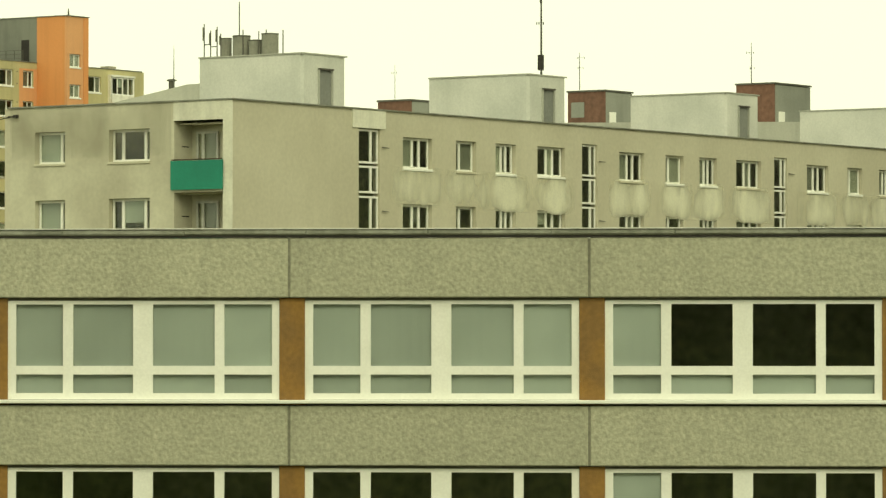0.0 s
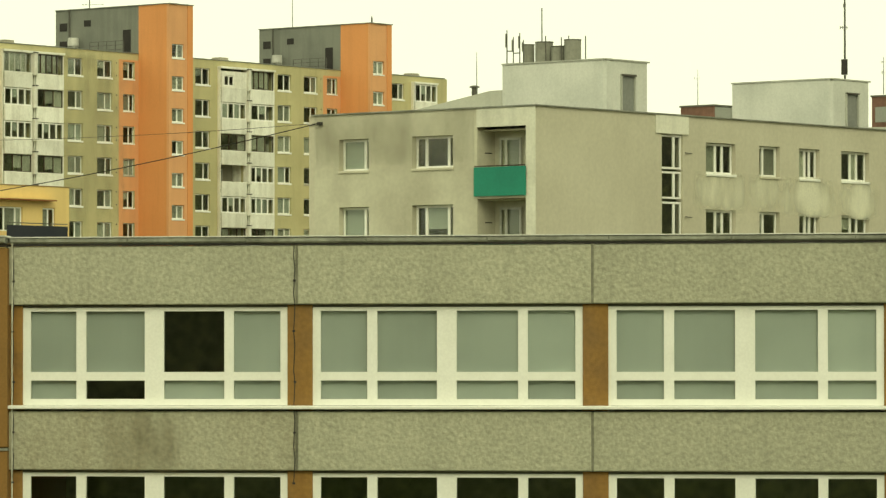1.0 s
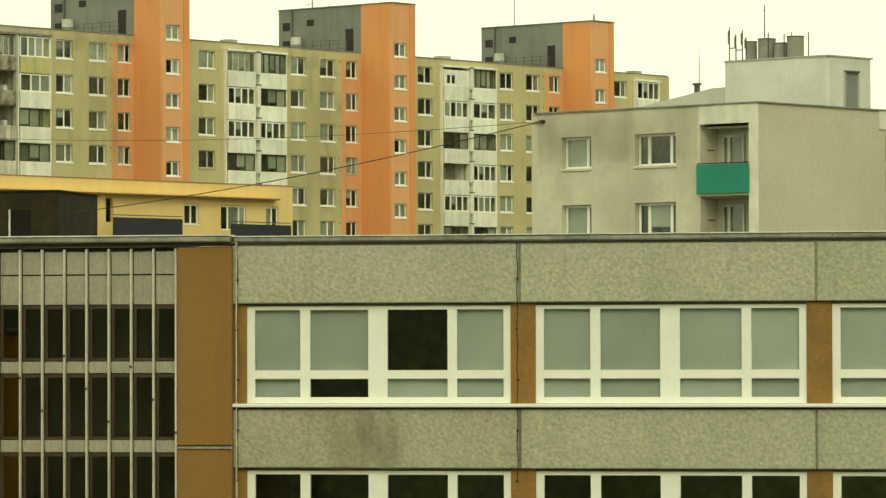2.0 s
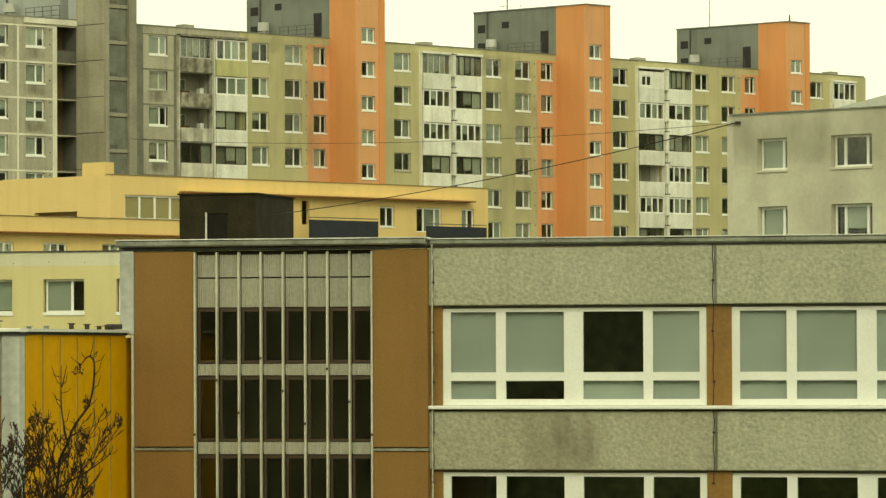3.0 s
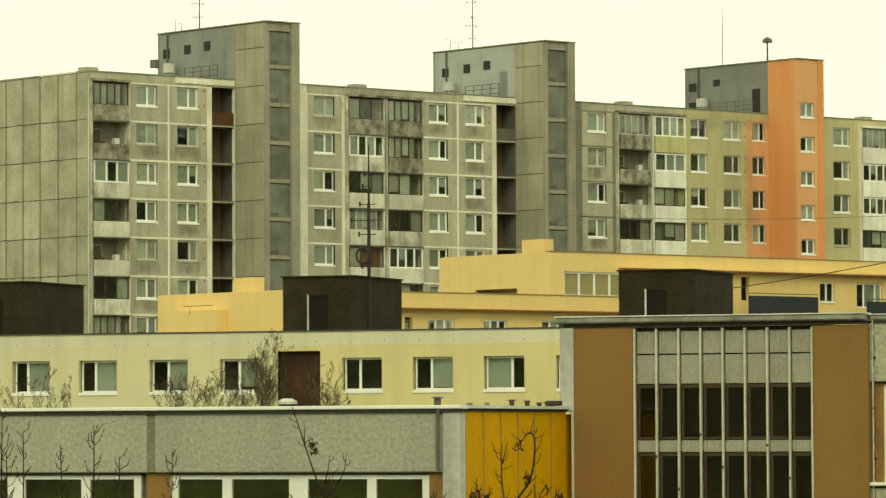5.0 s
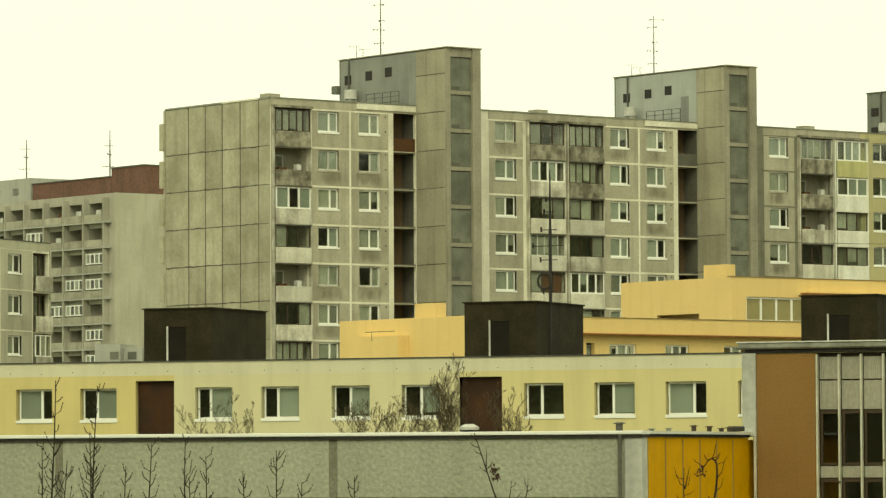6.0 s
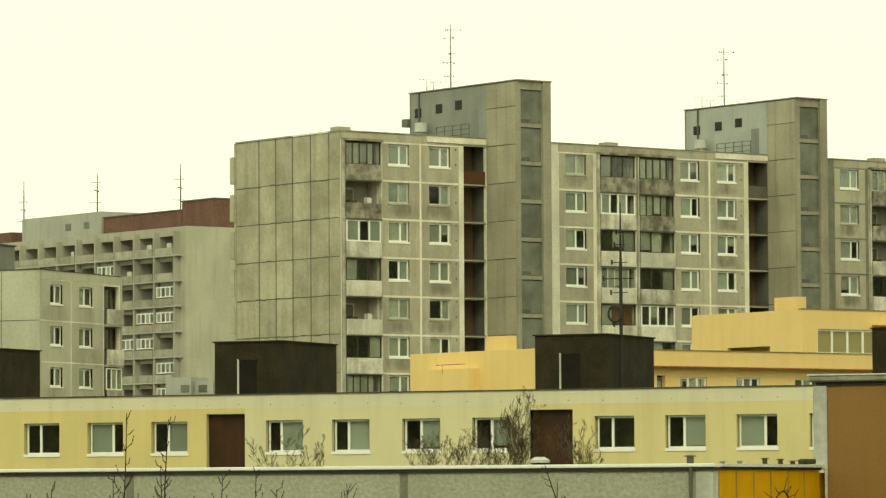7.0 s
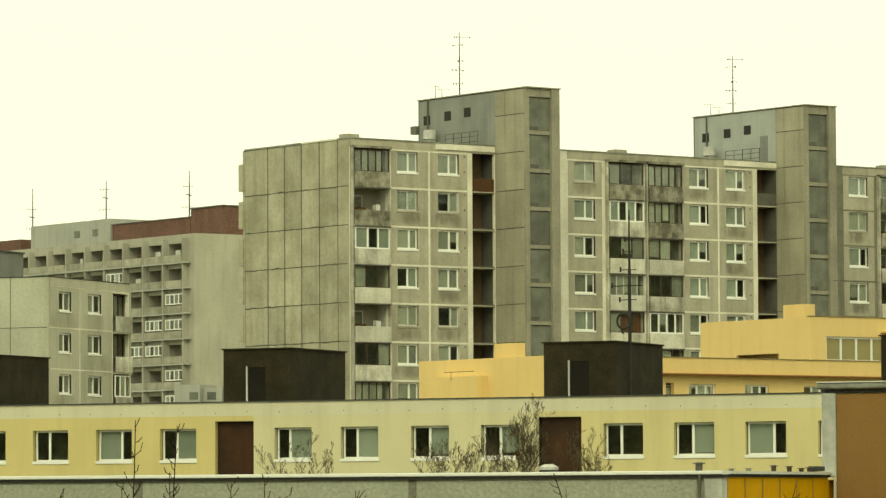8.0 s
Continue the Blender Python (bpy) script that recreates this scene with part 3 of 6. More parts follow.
for i in range(9):
    x = C0 + CW * i
    part("fin", cached("fin", lambda: box(-0.019, 0.019, -0.035, 0.07, 0, 11.06, 0.006).data("fin", M["fin"])), None, tower, "thin galvanised fin", at=(x, 0, 0.0))
    part("clamp", cached("clamp", lambda: box(-0.026, 0.026, -0.046, -0.035, 0, 0.05).data("clamp", M["dkframe"])), None, tower, at=(x, 0, 7.35 + 0.22 * ((i * 5) % 8)))
part("reveal", box(C0 - 0.03, C0 + 8 * CW + 0.1, 0.225, 0.25, 9.93, 11.08), M["dkframe"], tower)
for i, z in enumerate((8.685, 7.10, 5.51)):
    part("landing_slab", box(-25.6, -21.95, 0.25, 2.6, z - 0.09, z + 0.09), M["room"], tower)

# lower wing that comes forward
wing = thing("school_wing", (0, 76.0, 0), 0, "lower flat-roofed school wing with pebble-dash bands, ochre end wall", "school building")
WR = 9.40
for k in range(4):
    school_bay(wing, -33.13 - 6.0 * k, 0.0, WR, "pebble_pale", 2, ((), (0, 1)), ((), ()))
holes = [(-33.11 - 6.0 * k, -33.15 - 6.0 * k + FRAME_W, WR - 3.28 * r - 3.15, WR - 3.28 * r - 1.22) for k in range(4) for r in range(2)]
wall(wing, "inner_wall", "u", -52.0, -27.12, 0.0, WR - 0.02, 0.225, 0.10, holes, M["joint"], "dark joint and lining behind the bands")
part("pier", box(-27.76, -27.46, 0.10, 0.22, 0, WR - 1.18, 0.01), M["brown2"], wing, "brown painted concrete pier")
part("panel", box(-27.56, -27.46, 0.02, 0.22, WR - 1.17, WR - 0.01, 0.01), M["pebble_pale"], wing)
part("downpipe", Geo().tube((-27.52, -0.05, WR - 1.15), (-27.52, -0.05, WR + 0.05), 0.035, 0.035, 8), M["joint"], wing, "grey downpipe")
part("corner_post", box(-27.45, -27.09, -0.02, 0.3, 0, WR - 0.01, 0.02), M["offwhite"], wing, "pale weathered concrete corner post")
part("roof", box(-52.0, -27.36, 0.33, 14.0, WR - 0.3, WR - 0.08), M["roof"], wing)
# dark strips here and on the ochre end paint the roof edge's shadow
part("flashing", box(-52.0, -27.05, -0.055, 0.3, WR - 0.024, WR + 0.034), M["dark"], wing, "dark strip for the shadow line under the roof edge")
part("flashing", box(-52.0, -27.04, -0.09, 0.32, WR + 0.036, WR + 0.105, 0.01), M["white"], wing, "pale metal roof-edge flashing")
part("back_wall", box(-52.0, -27.12, 14.0, 14.3, 0, WR - 0.1), M["pebble_pale"], wing)
part("end_wall", box(-52.3, -52.0, 0, 14.3, 0, WR - 0.1), M["pebble_pale"], wing)
# wall set close and coloured pale so the wing's rooms look lit
part("corridor_wall", box(-52.0, -27.40, 1.6, 1.75, 0, WR - 0.32), M["room_light"], wing, "classroom wall toned for the light behind the panes")
for i in range(6):
    y0 = 0.31 + 1.025 * i
    part("cladding_sheet", cached("sheet", lambda: box(-0.25, 0.0, 0.02, 1.005, 0, WR - 0.014).data("cladding_sheet", M["ochre"])), None, wing, "ochre profiled sheet", at=(-27.10, y0, 0))
    part("cover_strip", cached("strip", lambda: box(-0.2, 0.018, -0.018, 0.018, 0, WR - 0.06).data("cover_strip", M["ochre_strip"])), None, wing, at=(-27.10, y0, 0))
part("flashing", box(-27.35, -27.02, 0.33, 6.44, WR + 0.045, WR + 0.10), M["bright_zinc"], wing, "pale metal roof-edge flashing")
part("shadow_board", box(-27.34, -27.06, 0.33, 6.44, WR - 0.012, WR + 0.043), M["dark"], wing)
part("cladding_sheet", box(-27.35, -27.10, 6.46, 14.0, 0, WR - 0.06), M["ochre"], wing)

# ---------------------------------------------------------------- yellow house row behind the wing
row = thing("apartment_row", (0, 192.0, 0), 0, "low flat-roofed apartment row in cream and yellow plaster", "apartment building")
YZ = 13.95
LEFTS = (-113.2, -109.5, -105.86, -102.2, -98.55, -92.12, -88.48, -84.67, -80.92, -74.49, -70.85, -67.23, -63.58, -56.6, -53.0)
W, H, ZS = 2.05, 1.58, 11.02
recesses = ((-95.43, -93.28), (-77.85, -75.63), (-60.0, -57.8))
bays = ((-116.0, -93.28, "yellow"), (-93.28, -77.85, "cream"), (-77.85, -50.0, "yellow2"))
for a0, a1, m in bays:
    hs = [(x, x + W, ZS - 3.0 * f, ZS + H - 3.0 * f) for x in LEFTS if a0 <= x < a1 for f in range(3)]
    hs += [(r0, r1, 0.5, 12.95) for r0, r1 in recesses if a0 <= r0 and r1 <= a1 + 0.01]
    wall(row, "wall", "u", a0, a1, 0, 13.22, 0.0, 0.3, hs, M[m], "smooth plaster wall")
part("parapet", box(-116.0, -50.0, 0.003, 0.3, 13.222, YZ - 0.06), M["ivory"], row, "ivory plaster parapet")
part("flashing", box(-116.05, -50.0, -0.06, 0.4, YZ - 0.06, YZ + 0.0), M["roof"], row, "dark roof-edge flashing")
part("roof", box(-116.0, -50.0, 0.3, 12.0, YZ - 0.4, YZ - 0.1), M["roof"], row)
part("back_wall", box(-116.0, -50.0, 12.0, 12.3, 0, YZ - 0.1), M["cream"], row)
part("end_wall", box(-116.3, -116.0, 0.0, 12.3, 0, YZ - 0.1), M["cream"], row)
part("end_wall", box(-50.0, -49.7, 0.0, 12.3, 0, YZ - 0.1), M["cream"], row)
# darker colour stands in for the dimness of the row's rooms
part("inner_wall", box(-116.0, -50.0, 2.4, 2.55, 0, YZ - 0.4), M["rowroom"], row, "room wall toned darker for the dim interior")
for r0, r1 in recesses:
    part("infill_board", box(r0 + 0.02, r1 - 0.02, 0.32, 0.38, 0.5, 12.93), M["redbrown"], row, "red-brown boarded stairwell infill")
STYLE = (((0.40,), ()), ((0.66,), ((0, 1.0),)), ((0.40,), ((1, 1.0),)), ((0.35,), ((1, 1.0),)), ((0.38,), ((1, 1.0),)), ((0.44,), ((1, 0.95),)),
         ((0.45,), ((1, 0.9),)), ((0.40,), ()), ((0.42,), ((1, 0.97),)), ((0.66,), ((0, 1.0),)), ((0.5,), ((0, 1.0),)))
for i, x in enumerate(LEFTS):
    for f in range(2):
        cuts, dr = STYLE[(i - 2 + f * 4) % 11]
        window(row, "u", x + W / 2 + 0.02, ZS - 3.0 * f, W - 0.06, H - 0.02, 0, 0.27, cuts, 0.085, dr, 0.15, drape_m="blind2")
dots = Geo()
for i in range(36):
    dots.tube((-115 + 1.78 * i, 0.01, 13.42 - 0.03 * (i % 3)), (-115 + 1.78 * i, -0.02, 13.42 - 0.03 * (i % 3)), 0.028, 0.028, 6)
part("vent_holes", dots, M["joint"], row, "row of small round vent caps")


def roof_hut(parent, x, y, z, w, d, h):
    hut = part("roof_hut", box(x, x + w, y, y + d, z, z + h, 0.03), M["hut"], parent, "dark felt-clad roof access hut")
    part("cap", box(x - 0.08, x + w + 0.08, y - 0.08, y + d + 0.08, z + h, z + h + 0.07), M["hut"], hut)
    part("door", box(x + 1.42, x + 2.40, y - 0.03, y - 0.002, z, z + h - 0.92), M["hut_door"], hut, "black steel door")
    part("door_frame", box(x + 1.32, x + 1.41, y - 0.05, y - 0.002, z, z + h - 0.86), M["offwhite"], hut, "pale door jamb")
    part("door_frame", box(x + 1.41, x + 2.48, y - 0.07, y - 0.002, z + h - 0.91, z + h - 0.84), M["hut"], hut)
    return hut


for x in (-114.6, -96.95, -79.2, -61.7):
    roof_hut(row, x, 4.0, YZ - 0.12, 3.82, 6.7, 2.86)

# ---------------------------------------------------------------- warm yellow stepped house with roof terraces
ter = thing("terrace_house", (-85.18, 220.09, 0), 60.5, "warm yellow stepped house with set-back top storey and roof terraces", "apartment building")
LZ = 16.85
hs = [(4.6, 5.2, 13.9, 15.45), (6.3, 8.3, 14.0, 15.40), (10.5, 12.3, 14.0, 15.40), (15, 17, 14.0, 15.4), (20, 22, 14, 15.4)]
wall(ter, "wall", "u", 0.0, 26.5, 0, 15.9, 0.35, 0.3, hs, M["terrace"], "warm yellow plaster wall")
part("parapet", box(-0.1, 26.5, 0.0, 0.3, 15.98, LZ), M["terrace"], ter, "warm yellow terrace parapet")
part("eave", box(0.6, 26.5, -0.18, 0.5, 15.9, 15.975), M["eave"], ter, "red-brown eave board")
wall(ter, "wall", "v", 0.01, 17.2, 0, LZ + 0.2, -0.11, 0.3, [], M["terrace"], "warm yellow plaster wall")
part("bay", box(-0.9, -0.12, 10.6, 15.2, 0, 16.05), M["terrace"], ter, "projecting yellow balcony box")
part("handrail", Geo().tube((-0.95, 10.8, 16.3), (-0.95, 13.6, 16.3), 0.02, 0.02).tube((-0.95, 13, 15.8), (-0.95, 13, 16.3), 0.015, 0.015), M["metal"], ter)
for a, z, w in ((7.3, 14.0, 2.0), (11.4, 14.0, 1.8), (16, 14, 2.0), (21, 14, 2.0)):
    window(ter, "u", a, z, w, 1.4, 0.35, 0.12, (0.34, 0.67), 0.09, ((1, 1.0),), 0.06)
part("flashing", box(-0.14, 26.5, -0.05, 0.32, LZ + 0.002, LZ + 0.05), M["eave_pale"], ter, "brown metal parapet capping")
part("roof", box(0.1, 26.4, 0.4, 17.0, LZ - 0.9, LZ - 0.6), M["roof"], ter)
part("roof_box", box(0.6, 1.3, 8.9, 10.9, LZ + 0.2, LZ + 1.05), M["terrace"], ter, "small yellow roof box")
part("wall", box(0, 6.0, 8.5, 17.2, LZ - 0.55, LZ + 0.2), M["terrace"], ter)
part("end_wall", box(26.2, 26.49, 0.66, 16.0, 0, 15.9), M["terrace"], ter)
# set-back top storey: its seen corner lies 23.3 m along and 9 m behind
a = radians(60.5)
dx, dy = -81.44 + 85.18, 244.81 - 220.09
TU, TV = dx * math.cos(a) + dy * math.sin(a), -dx * math.sin(a) + dy * math.cos(a)
hs = [(1.2, 7.6, 17.2, 18.72), (16.3, 17.0, 17.2, 18.7), (23.4, 24.75, 17.2, 18.5), (26.8, 29.2, 16.9, 18.5), (31.1, 32.3, 17.1, 18.5)]
hs = [(TU + h[0], TU + h[1], h[2], h[3]) for h in hs]
wall(ter, "wall", "u", TU, TU + 33.66, 0.0, 19.9, TV, 0.3, hs, M["terrace"], "warm yellow plaster wall")
hv = [(TV + 3.0, TV + 6.9, 16.0, 17.75)]
wall(ter, "wall", "v", TV + 0.301, TV + 10.0, 15.95, 19.88, TU + 0.003, 0.3, hv, M["terrace"], "warm yellow plaster wall")
part("eave", box(TU + 5.7, TU + 31.9, TV - 0.55, TV - 0.004, 18.93, 19.02), M["eave"], ter, "thin red-brown canopy edge")
part("canopy", box(TU + 5.7, TU + 31.9, TV - 0.55, TV - 0.005, 19.022, 19.10), M["terrace"], ter)
part("roof", box(TU + 0.01, TU + 33.6, TV + 0.01, TV + 10, 19.55, 19.75), M["roof"], ter)
part("flashing", box(TU - 0.05, TU + 33.7, TV - 0.05, TV + 0.3, 19.902, 19.95), M["eave_pale"], ter)
part("roof_box", box(TU + 0.6, TU + 1.4, TV + 1.2, TV + 3.2, 19.75, 20.72), M["terrace"], ter, "small yellow roof box")
part("back_wall", box(TU, TU + 33.6, TV + 10.002, TV + 10.3, 15.95, 19.85), M["terrace"], ter)
part("end_wall", box(TU + 33.4, TU + 33.66, TV + 0.31, TV + 10, 0, 19.85), M["terrace"], ter)
part("inner_wall", box(TU + 0.5, TU + 33, TV + 2.5, TV + 2.6, 15.95, 19.5), M["room"], ter)
window(ter, "u", TU + 4.4, 17.22, 6.35, 1.48, TV, 0.10, (0.2, 0.4, 0.6, 0.8), 0.10, ((0, 1.0), (1, 1.0), (2, 1.0), (3, 1.0), (4, 1.0)), 0.0, "white", drape_m="terrace_c")
window(ter, "u", TU + 24.07, 17.2, 1.3, 1.28, TV, 0.10, (0.5,), 0.08, (), 0.08)
window(ter, "u", TU + 28.0, 16.9, 2.35, 1.58, TV, 0.10, (0.3, 0.75), 0.08, ((1, 1.0), (2, 1.0)), 0.0)
window(ter, "u", TU + 31.7, 17.1, 1.15, 1.38, TV, 0.10, (0.5,), 0.08, ((0, 1.0),), 0.08)
window(ter, "v", TV + 5.9, 16.1, 1.9, 1.45, TU, 1.50, (0.35, 0.7), 0.11, ((1, 1.0),), 0.0)
part("terrace_wall", box(TU + 1.6, TU + 1.75, TV + 1.8, TV + 8.6, 16.0, 18.4), M["terrace"], ter, "yellow wall at the back of the covered terrace")
part("terrace_ceiling", box(TU + 0.31, TU + 1.6, TV + 1.8, TV + 8.6, 17.752, 17.85), M["terrace"], ter)
for x0, x1, z in ((26.2, 31.9, 17.25), (15.5, 21.7, 17.45)):
    part("balcony_front", box(TU + x0, TU + x1, TV - 1.5, TV - 1.44, 16.2, z), M["navy"], ter, "dark blue-grey balcony sheet")
    part("handrail", Geo().tube((TU + x0, TV - 1.47, z + 0.15), (TU + x1, TV - 1.47, z + 0.15), 0.03, 0.03), M["metal"], ter)
rail = Geo().tube((TU + 0.5, TV - 1.2, 17.2), (TU + 10.5, TV - 1.2, 17.2), 0.025, 0.025).tube((TU + 0.5, TV - 1.2, 17.0), (TU + 10.5, TV - 1.2, 17.0), 0.02, 0.02)
for i in range(9):
    rail.tube((TU + 0.5 + 1.25 * i, TV - 1.2, 16.2), (TU + 0.5 + 1.25 * i, TV - 1.2, 17.2), 0.02, 0.02, 4)
part("terrace_rail", rail, M["metal"], ter, "thin dark terrace railing")
part("terrace_floor", box(0.4, 26.4, 0.5, TV - 0.01, 15.6, 15.94), M["roof"], ter)

# ---------------------------------------------------------------- beige apartment house with the green balcony
mid = thing("apartment_house", (-20.6, 166.93, 0), 59.0, "beige-grey plastered apartment house with white windows and a green balcony", "apartment building")
MZ, ST = 18.81, 2.79
ZW, HW = 16.42, 1.32
U_WIN = ((11.52, 13.65, 2), (15.39, 16.91, 1), (18.36, 19.92, 2), (21.59, 23.77, 2), (28.19, 30.27, 2), (32.09, 33.65, 1), (35.03, 36.58, 2),
         (38.30, 40.57, 2), (44.85, 46.91, 2), (48.78, 50.23, 1), (51.92, 53.4, 2), (55.0, 57.1, 2), (61.6, 63.7, 2), (65.4, 67.0, 1))
STAIRS = ((8.42, 9.90), (25.14, 26.38), (41.77, 43.0), (58.4, 59.6))
hs = [(a, b, ZW - ST * f, ZW + HW - ST * f) for a, b, _ in U_WIN for f in range(3)] + [(a, b, 6.0, 17.98) for a, b in STAIRS]
wall(mid, "wall", "u", 0.0, 70.0, 0, MZ - 0.05, 0.0, 0.35, hs, M["mid"], "beige-grey weathered plaster wall")
V_WIN = ((8.66, 10.26), (4.22, 6.36))
hs = [(a, b, ZW - ST * f, ZW + HW - ST * f) for a, b in V_WIN for f in range(3)] + [(0.47, 2.97, 15.3 - ST * f, 18.05 - ST * f) for f in range(3)]
wall(mid, "wall", "v", 0.352, 11.6, 0, MZ - 0.05, 0.004, 0.35, hs, M["midlight"], "pale rain-washed plaster end wall")
part("lintel", box(-0.03, 0.003, -0.004, 2.99, 18.0, MZ - 0.06), M["ivory2"], mid, "pale plaster band above the balconies")
part("post", box(-0.03, 0.003, -0.004, 0.47, 0.0, 17.998), M["ivory2"], mid, "pale corner post")
part("flashing", box(-0.08, 70.0, -0.08, 0.4, MZ - 0.045, MZ + 0.01), M["zinc"], mid, "thin roof-edge flashing")
part("flashing", box(-0.08, 0.4, 0.401, 11.7, MZ - 0.045, MZ + 0.01), M["zinc"], mid, "thin roof-edge flashing")
part("roof", box(0.36, 70, 0.36, 11.5, MZ - 0.4, MZ - 0.06), M["roof"], mid)
part("back_wall", box(0.01, 70, 11.6, 11.9, 0, MZ - 0.05), M["mid"], mid)
part("end_wall", box(70, 70.3, 0.0, 11.9, 0, MZ - 0.05), M["mid"], mid)
part("inner_wall", box(3.2, 70, 3.4, 3.5, 0, MZ - 0.4), M["room"], mid)
part("inner_wall", box(3.05, 3.19, 3.2, 11.5, 0, MZ - 0.4), M["room"], mid)
part("stair_lintel", box(7.95, 10.25, -0.05, -0.002, 18.0, MZ - 0.06), M["ivory2"], mid, "pale plaster head above the stair windows")
# rain-washed pale fields below the windows
for i, (a0, a1, _) in enumerate(U_WIN):
    for f in range(2):
        part("washed_field", cached(("wash", round(a1 - a0, 1), i % 2), lambda: skin("u", 0, a1 - a0 + 2.0, -0.006 - 0.004 * (i % 2), 0, 1.75).data("washed_field", M["wash"])), None, mid,
             at=(a0 - 1.0, 0, ZW - 1.64 - ST * f))
part("damp_stain", skin("v", 3.1, 11.5, -0.014, 16.6, 18.74), M["damp"], mid, "grey damp stain under the roof edge")
DR = (((0, 1.0),), ((1, 0.6),), ((0, .9), (1, .9)), ((1, 1.0),), ((0, 0.5),), ((0, 1.0), (1, 1.0)))
for i, (a0, a1, k) in enumerate(U_WIN):
    for f in range(3):
        n = i * 3 + f
        window(mid, "u", (a0 + a1) / 2, ZW - ST * f + 0.02, a1 - a0 - 0.10, HW - 0.04, 0, 0.17, (0.42, 0.66) if k == 2 else (0.3,), 0.09, DR[n % 6], 0.10, sill_m="white" if i % 3 != 1 else "mid")
for a0, a1 in STAIRS:
    for z0, z1 in ((16.55, 17.96), (15.32, 16.45), (13.76, 15.20)):
        window(mid, "u", (a0 + a1) / 2, z0, a1 - a0 - 0.02, z1 - z0, 0, 0.10, (0.66,), 0.085, (), 0.0)
    for z in (17.25, 14.6):
        part("bracket", Geo().tube((a1 + 0.12, -0.03, z), (a1 + 0.5, -0.10, z - 0.03), 0.025, 0.02, 4), M["metal"], mid)
for i, (a0, a1) in enumerate(V_WIN):
    for f in range(3):
        window(mid, "v", (a0 + a1) / 2, ZW - ST * f + 0.02, a1 - a0 - 0.06, HW - 0.04, 0.004, 0.24, (0.78,) if i == 0 else (0.26, 0.82), 0.09,
               ((0, 1.0),) if i == 0 else (((1, 0.8),) if f else ()), 0.10, sill_m="mid", drape_m="blind2")
# balconies set into the corner
for f in range(3):
    z = 15.25 - ST * f
    part("balcony_floor", box(-0.02, 1.15, 0.50, 2.95, z - 0.12, z + 0.0), M["mid"], mid)
    part("balcony_front", box(-0.13, -0.07, 0.42, 3.05, z - 0.02, z + 1.14, 0.01), M["green"], mid, "green enamelled balcony front")
    part("handrail", Geo().tube((-0.10, 0.46, z + 1.18), (-0.10, 3.02, z + 1.18), 0.025, 0.025), M["dkframe"], mid)
    part("balcony_wall", box(1.15, 1.30, 0.4, 3.0, z - 0.1, z + 2.78), M["midlight"], mid, "pale balcony back wall")
    part("balcony_wall", box(0.36, 1.15, 2.975, 3.05, z, z + 2.78), M["midlight"], mid, "pale balcony side wall")
    part("balcony_ceiling", box(0.36, 1.15, 0.48, 2.95, z + 2.60, z + 2.66), M["mid"], mid)
    window(mid, "v", 2.1, z + 0.1, 1.1, 2.25, 1.03, 0.0, (0.30,), 0.09, ((1, 0.9),), 0.0, frame_m="offwhite")
    part("wall_bracket", box(0.5, 0.95, 2.955, 2.973, z + 1.72, z + 1.76), M["dark"], mid)


def white_hut(parent, x0, x1, y0, y1, z0, z1, door):
    """A plastered lift house with a door on its long face."""
    g = Geo()
    c = 0.12
    n = 0
    ring = [(x0 + c, y0), (x1 - c, y0), (x1, y0 + c), (x1, y1), (x0, y1), (x0, y0 + c)]
    for z in (z0, z1):
        g.v += [(x, y, z) for x, y in ring]
    k = len(ring)
    for i in range(k):
        g.f.append((i, (i + 1) % k, k + (i + 1) % k, k + i))
    g.f.append(tuple(k + i for i in range(k)))
    hut = part("roof_hut", g, M["whitebox"], parent, "white plastered lift house")
    part("cap", box(x0 - 0.04, x1 + 0.04, y0 - 0.04, y1 + 0.04, z1, z1 + 0.06), M["palegrey"], hut)
    part("door", box(door, door + 0.85, y0 - 0.01, y0 + 0.02, z0, z1 - 0.62), M["doorgrey"], hut, "grey steel door in a shallow recess")
    part("door_frame", box(door - 0.07, door - 0.012, y0 - 0.08, y0 - 0.002, z0, z1 - 0.55), M["palegrey"], hut)
    part("door_frame", box(door + 0.862, door + 0.93, y0 - 0.08, y0 - 0.002, z0, z1 - 0.55), M["palegrey"], hut)
    part("door_frame", box(door - 0.07, door + 0.93, y0 - 0.12, y0 - 0.002, z1 - 0.62, z1 - 0.55), M["joint"], hut)
    return hut


for s in (9.85, 26.8, 43.95, 60.4):
    white_hut(mid, s, s + 3.08, 4.0, 9.5, MZ - 0.1, 21.29, s + 1.15)

# ---------------------------------------------------------------- the long tall panel block: two grey sections, then repainted ones
far = thing("panel_block", (-126.81, 276.95, 0), 60.5, "long tall panel block, part grey, part painted olive and orange", "apartment building")
FZ, FS = 35.0, 2.79
FLOORS = 7
ZB = 32.66           # foot of the top row of windows
S0, SP = 13.2, 27.78
TW = [S0 + SP * k for k in range(5)]
EDGE = 58.35         # where the new paint starts
END = 140.0
rnd = random.Random(4)


def floors():
    return range(FLOORS)


def hole_rows(a0, a1, dz=0.0, h=1.5):
    return [(a0, a1, ZB + dz - FS * f, ZB + dz + h - FS * f) for f in floors()]


win_cols, balc_cols, recess_cols = [], [], []
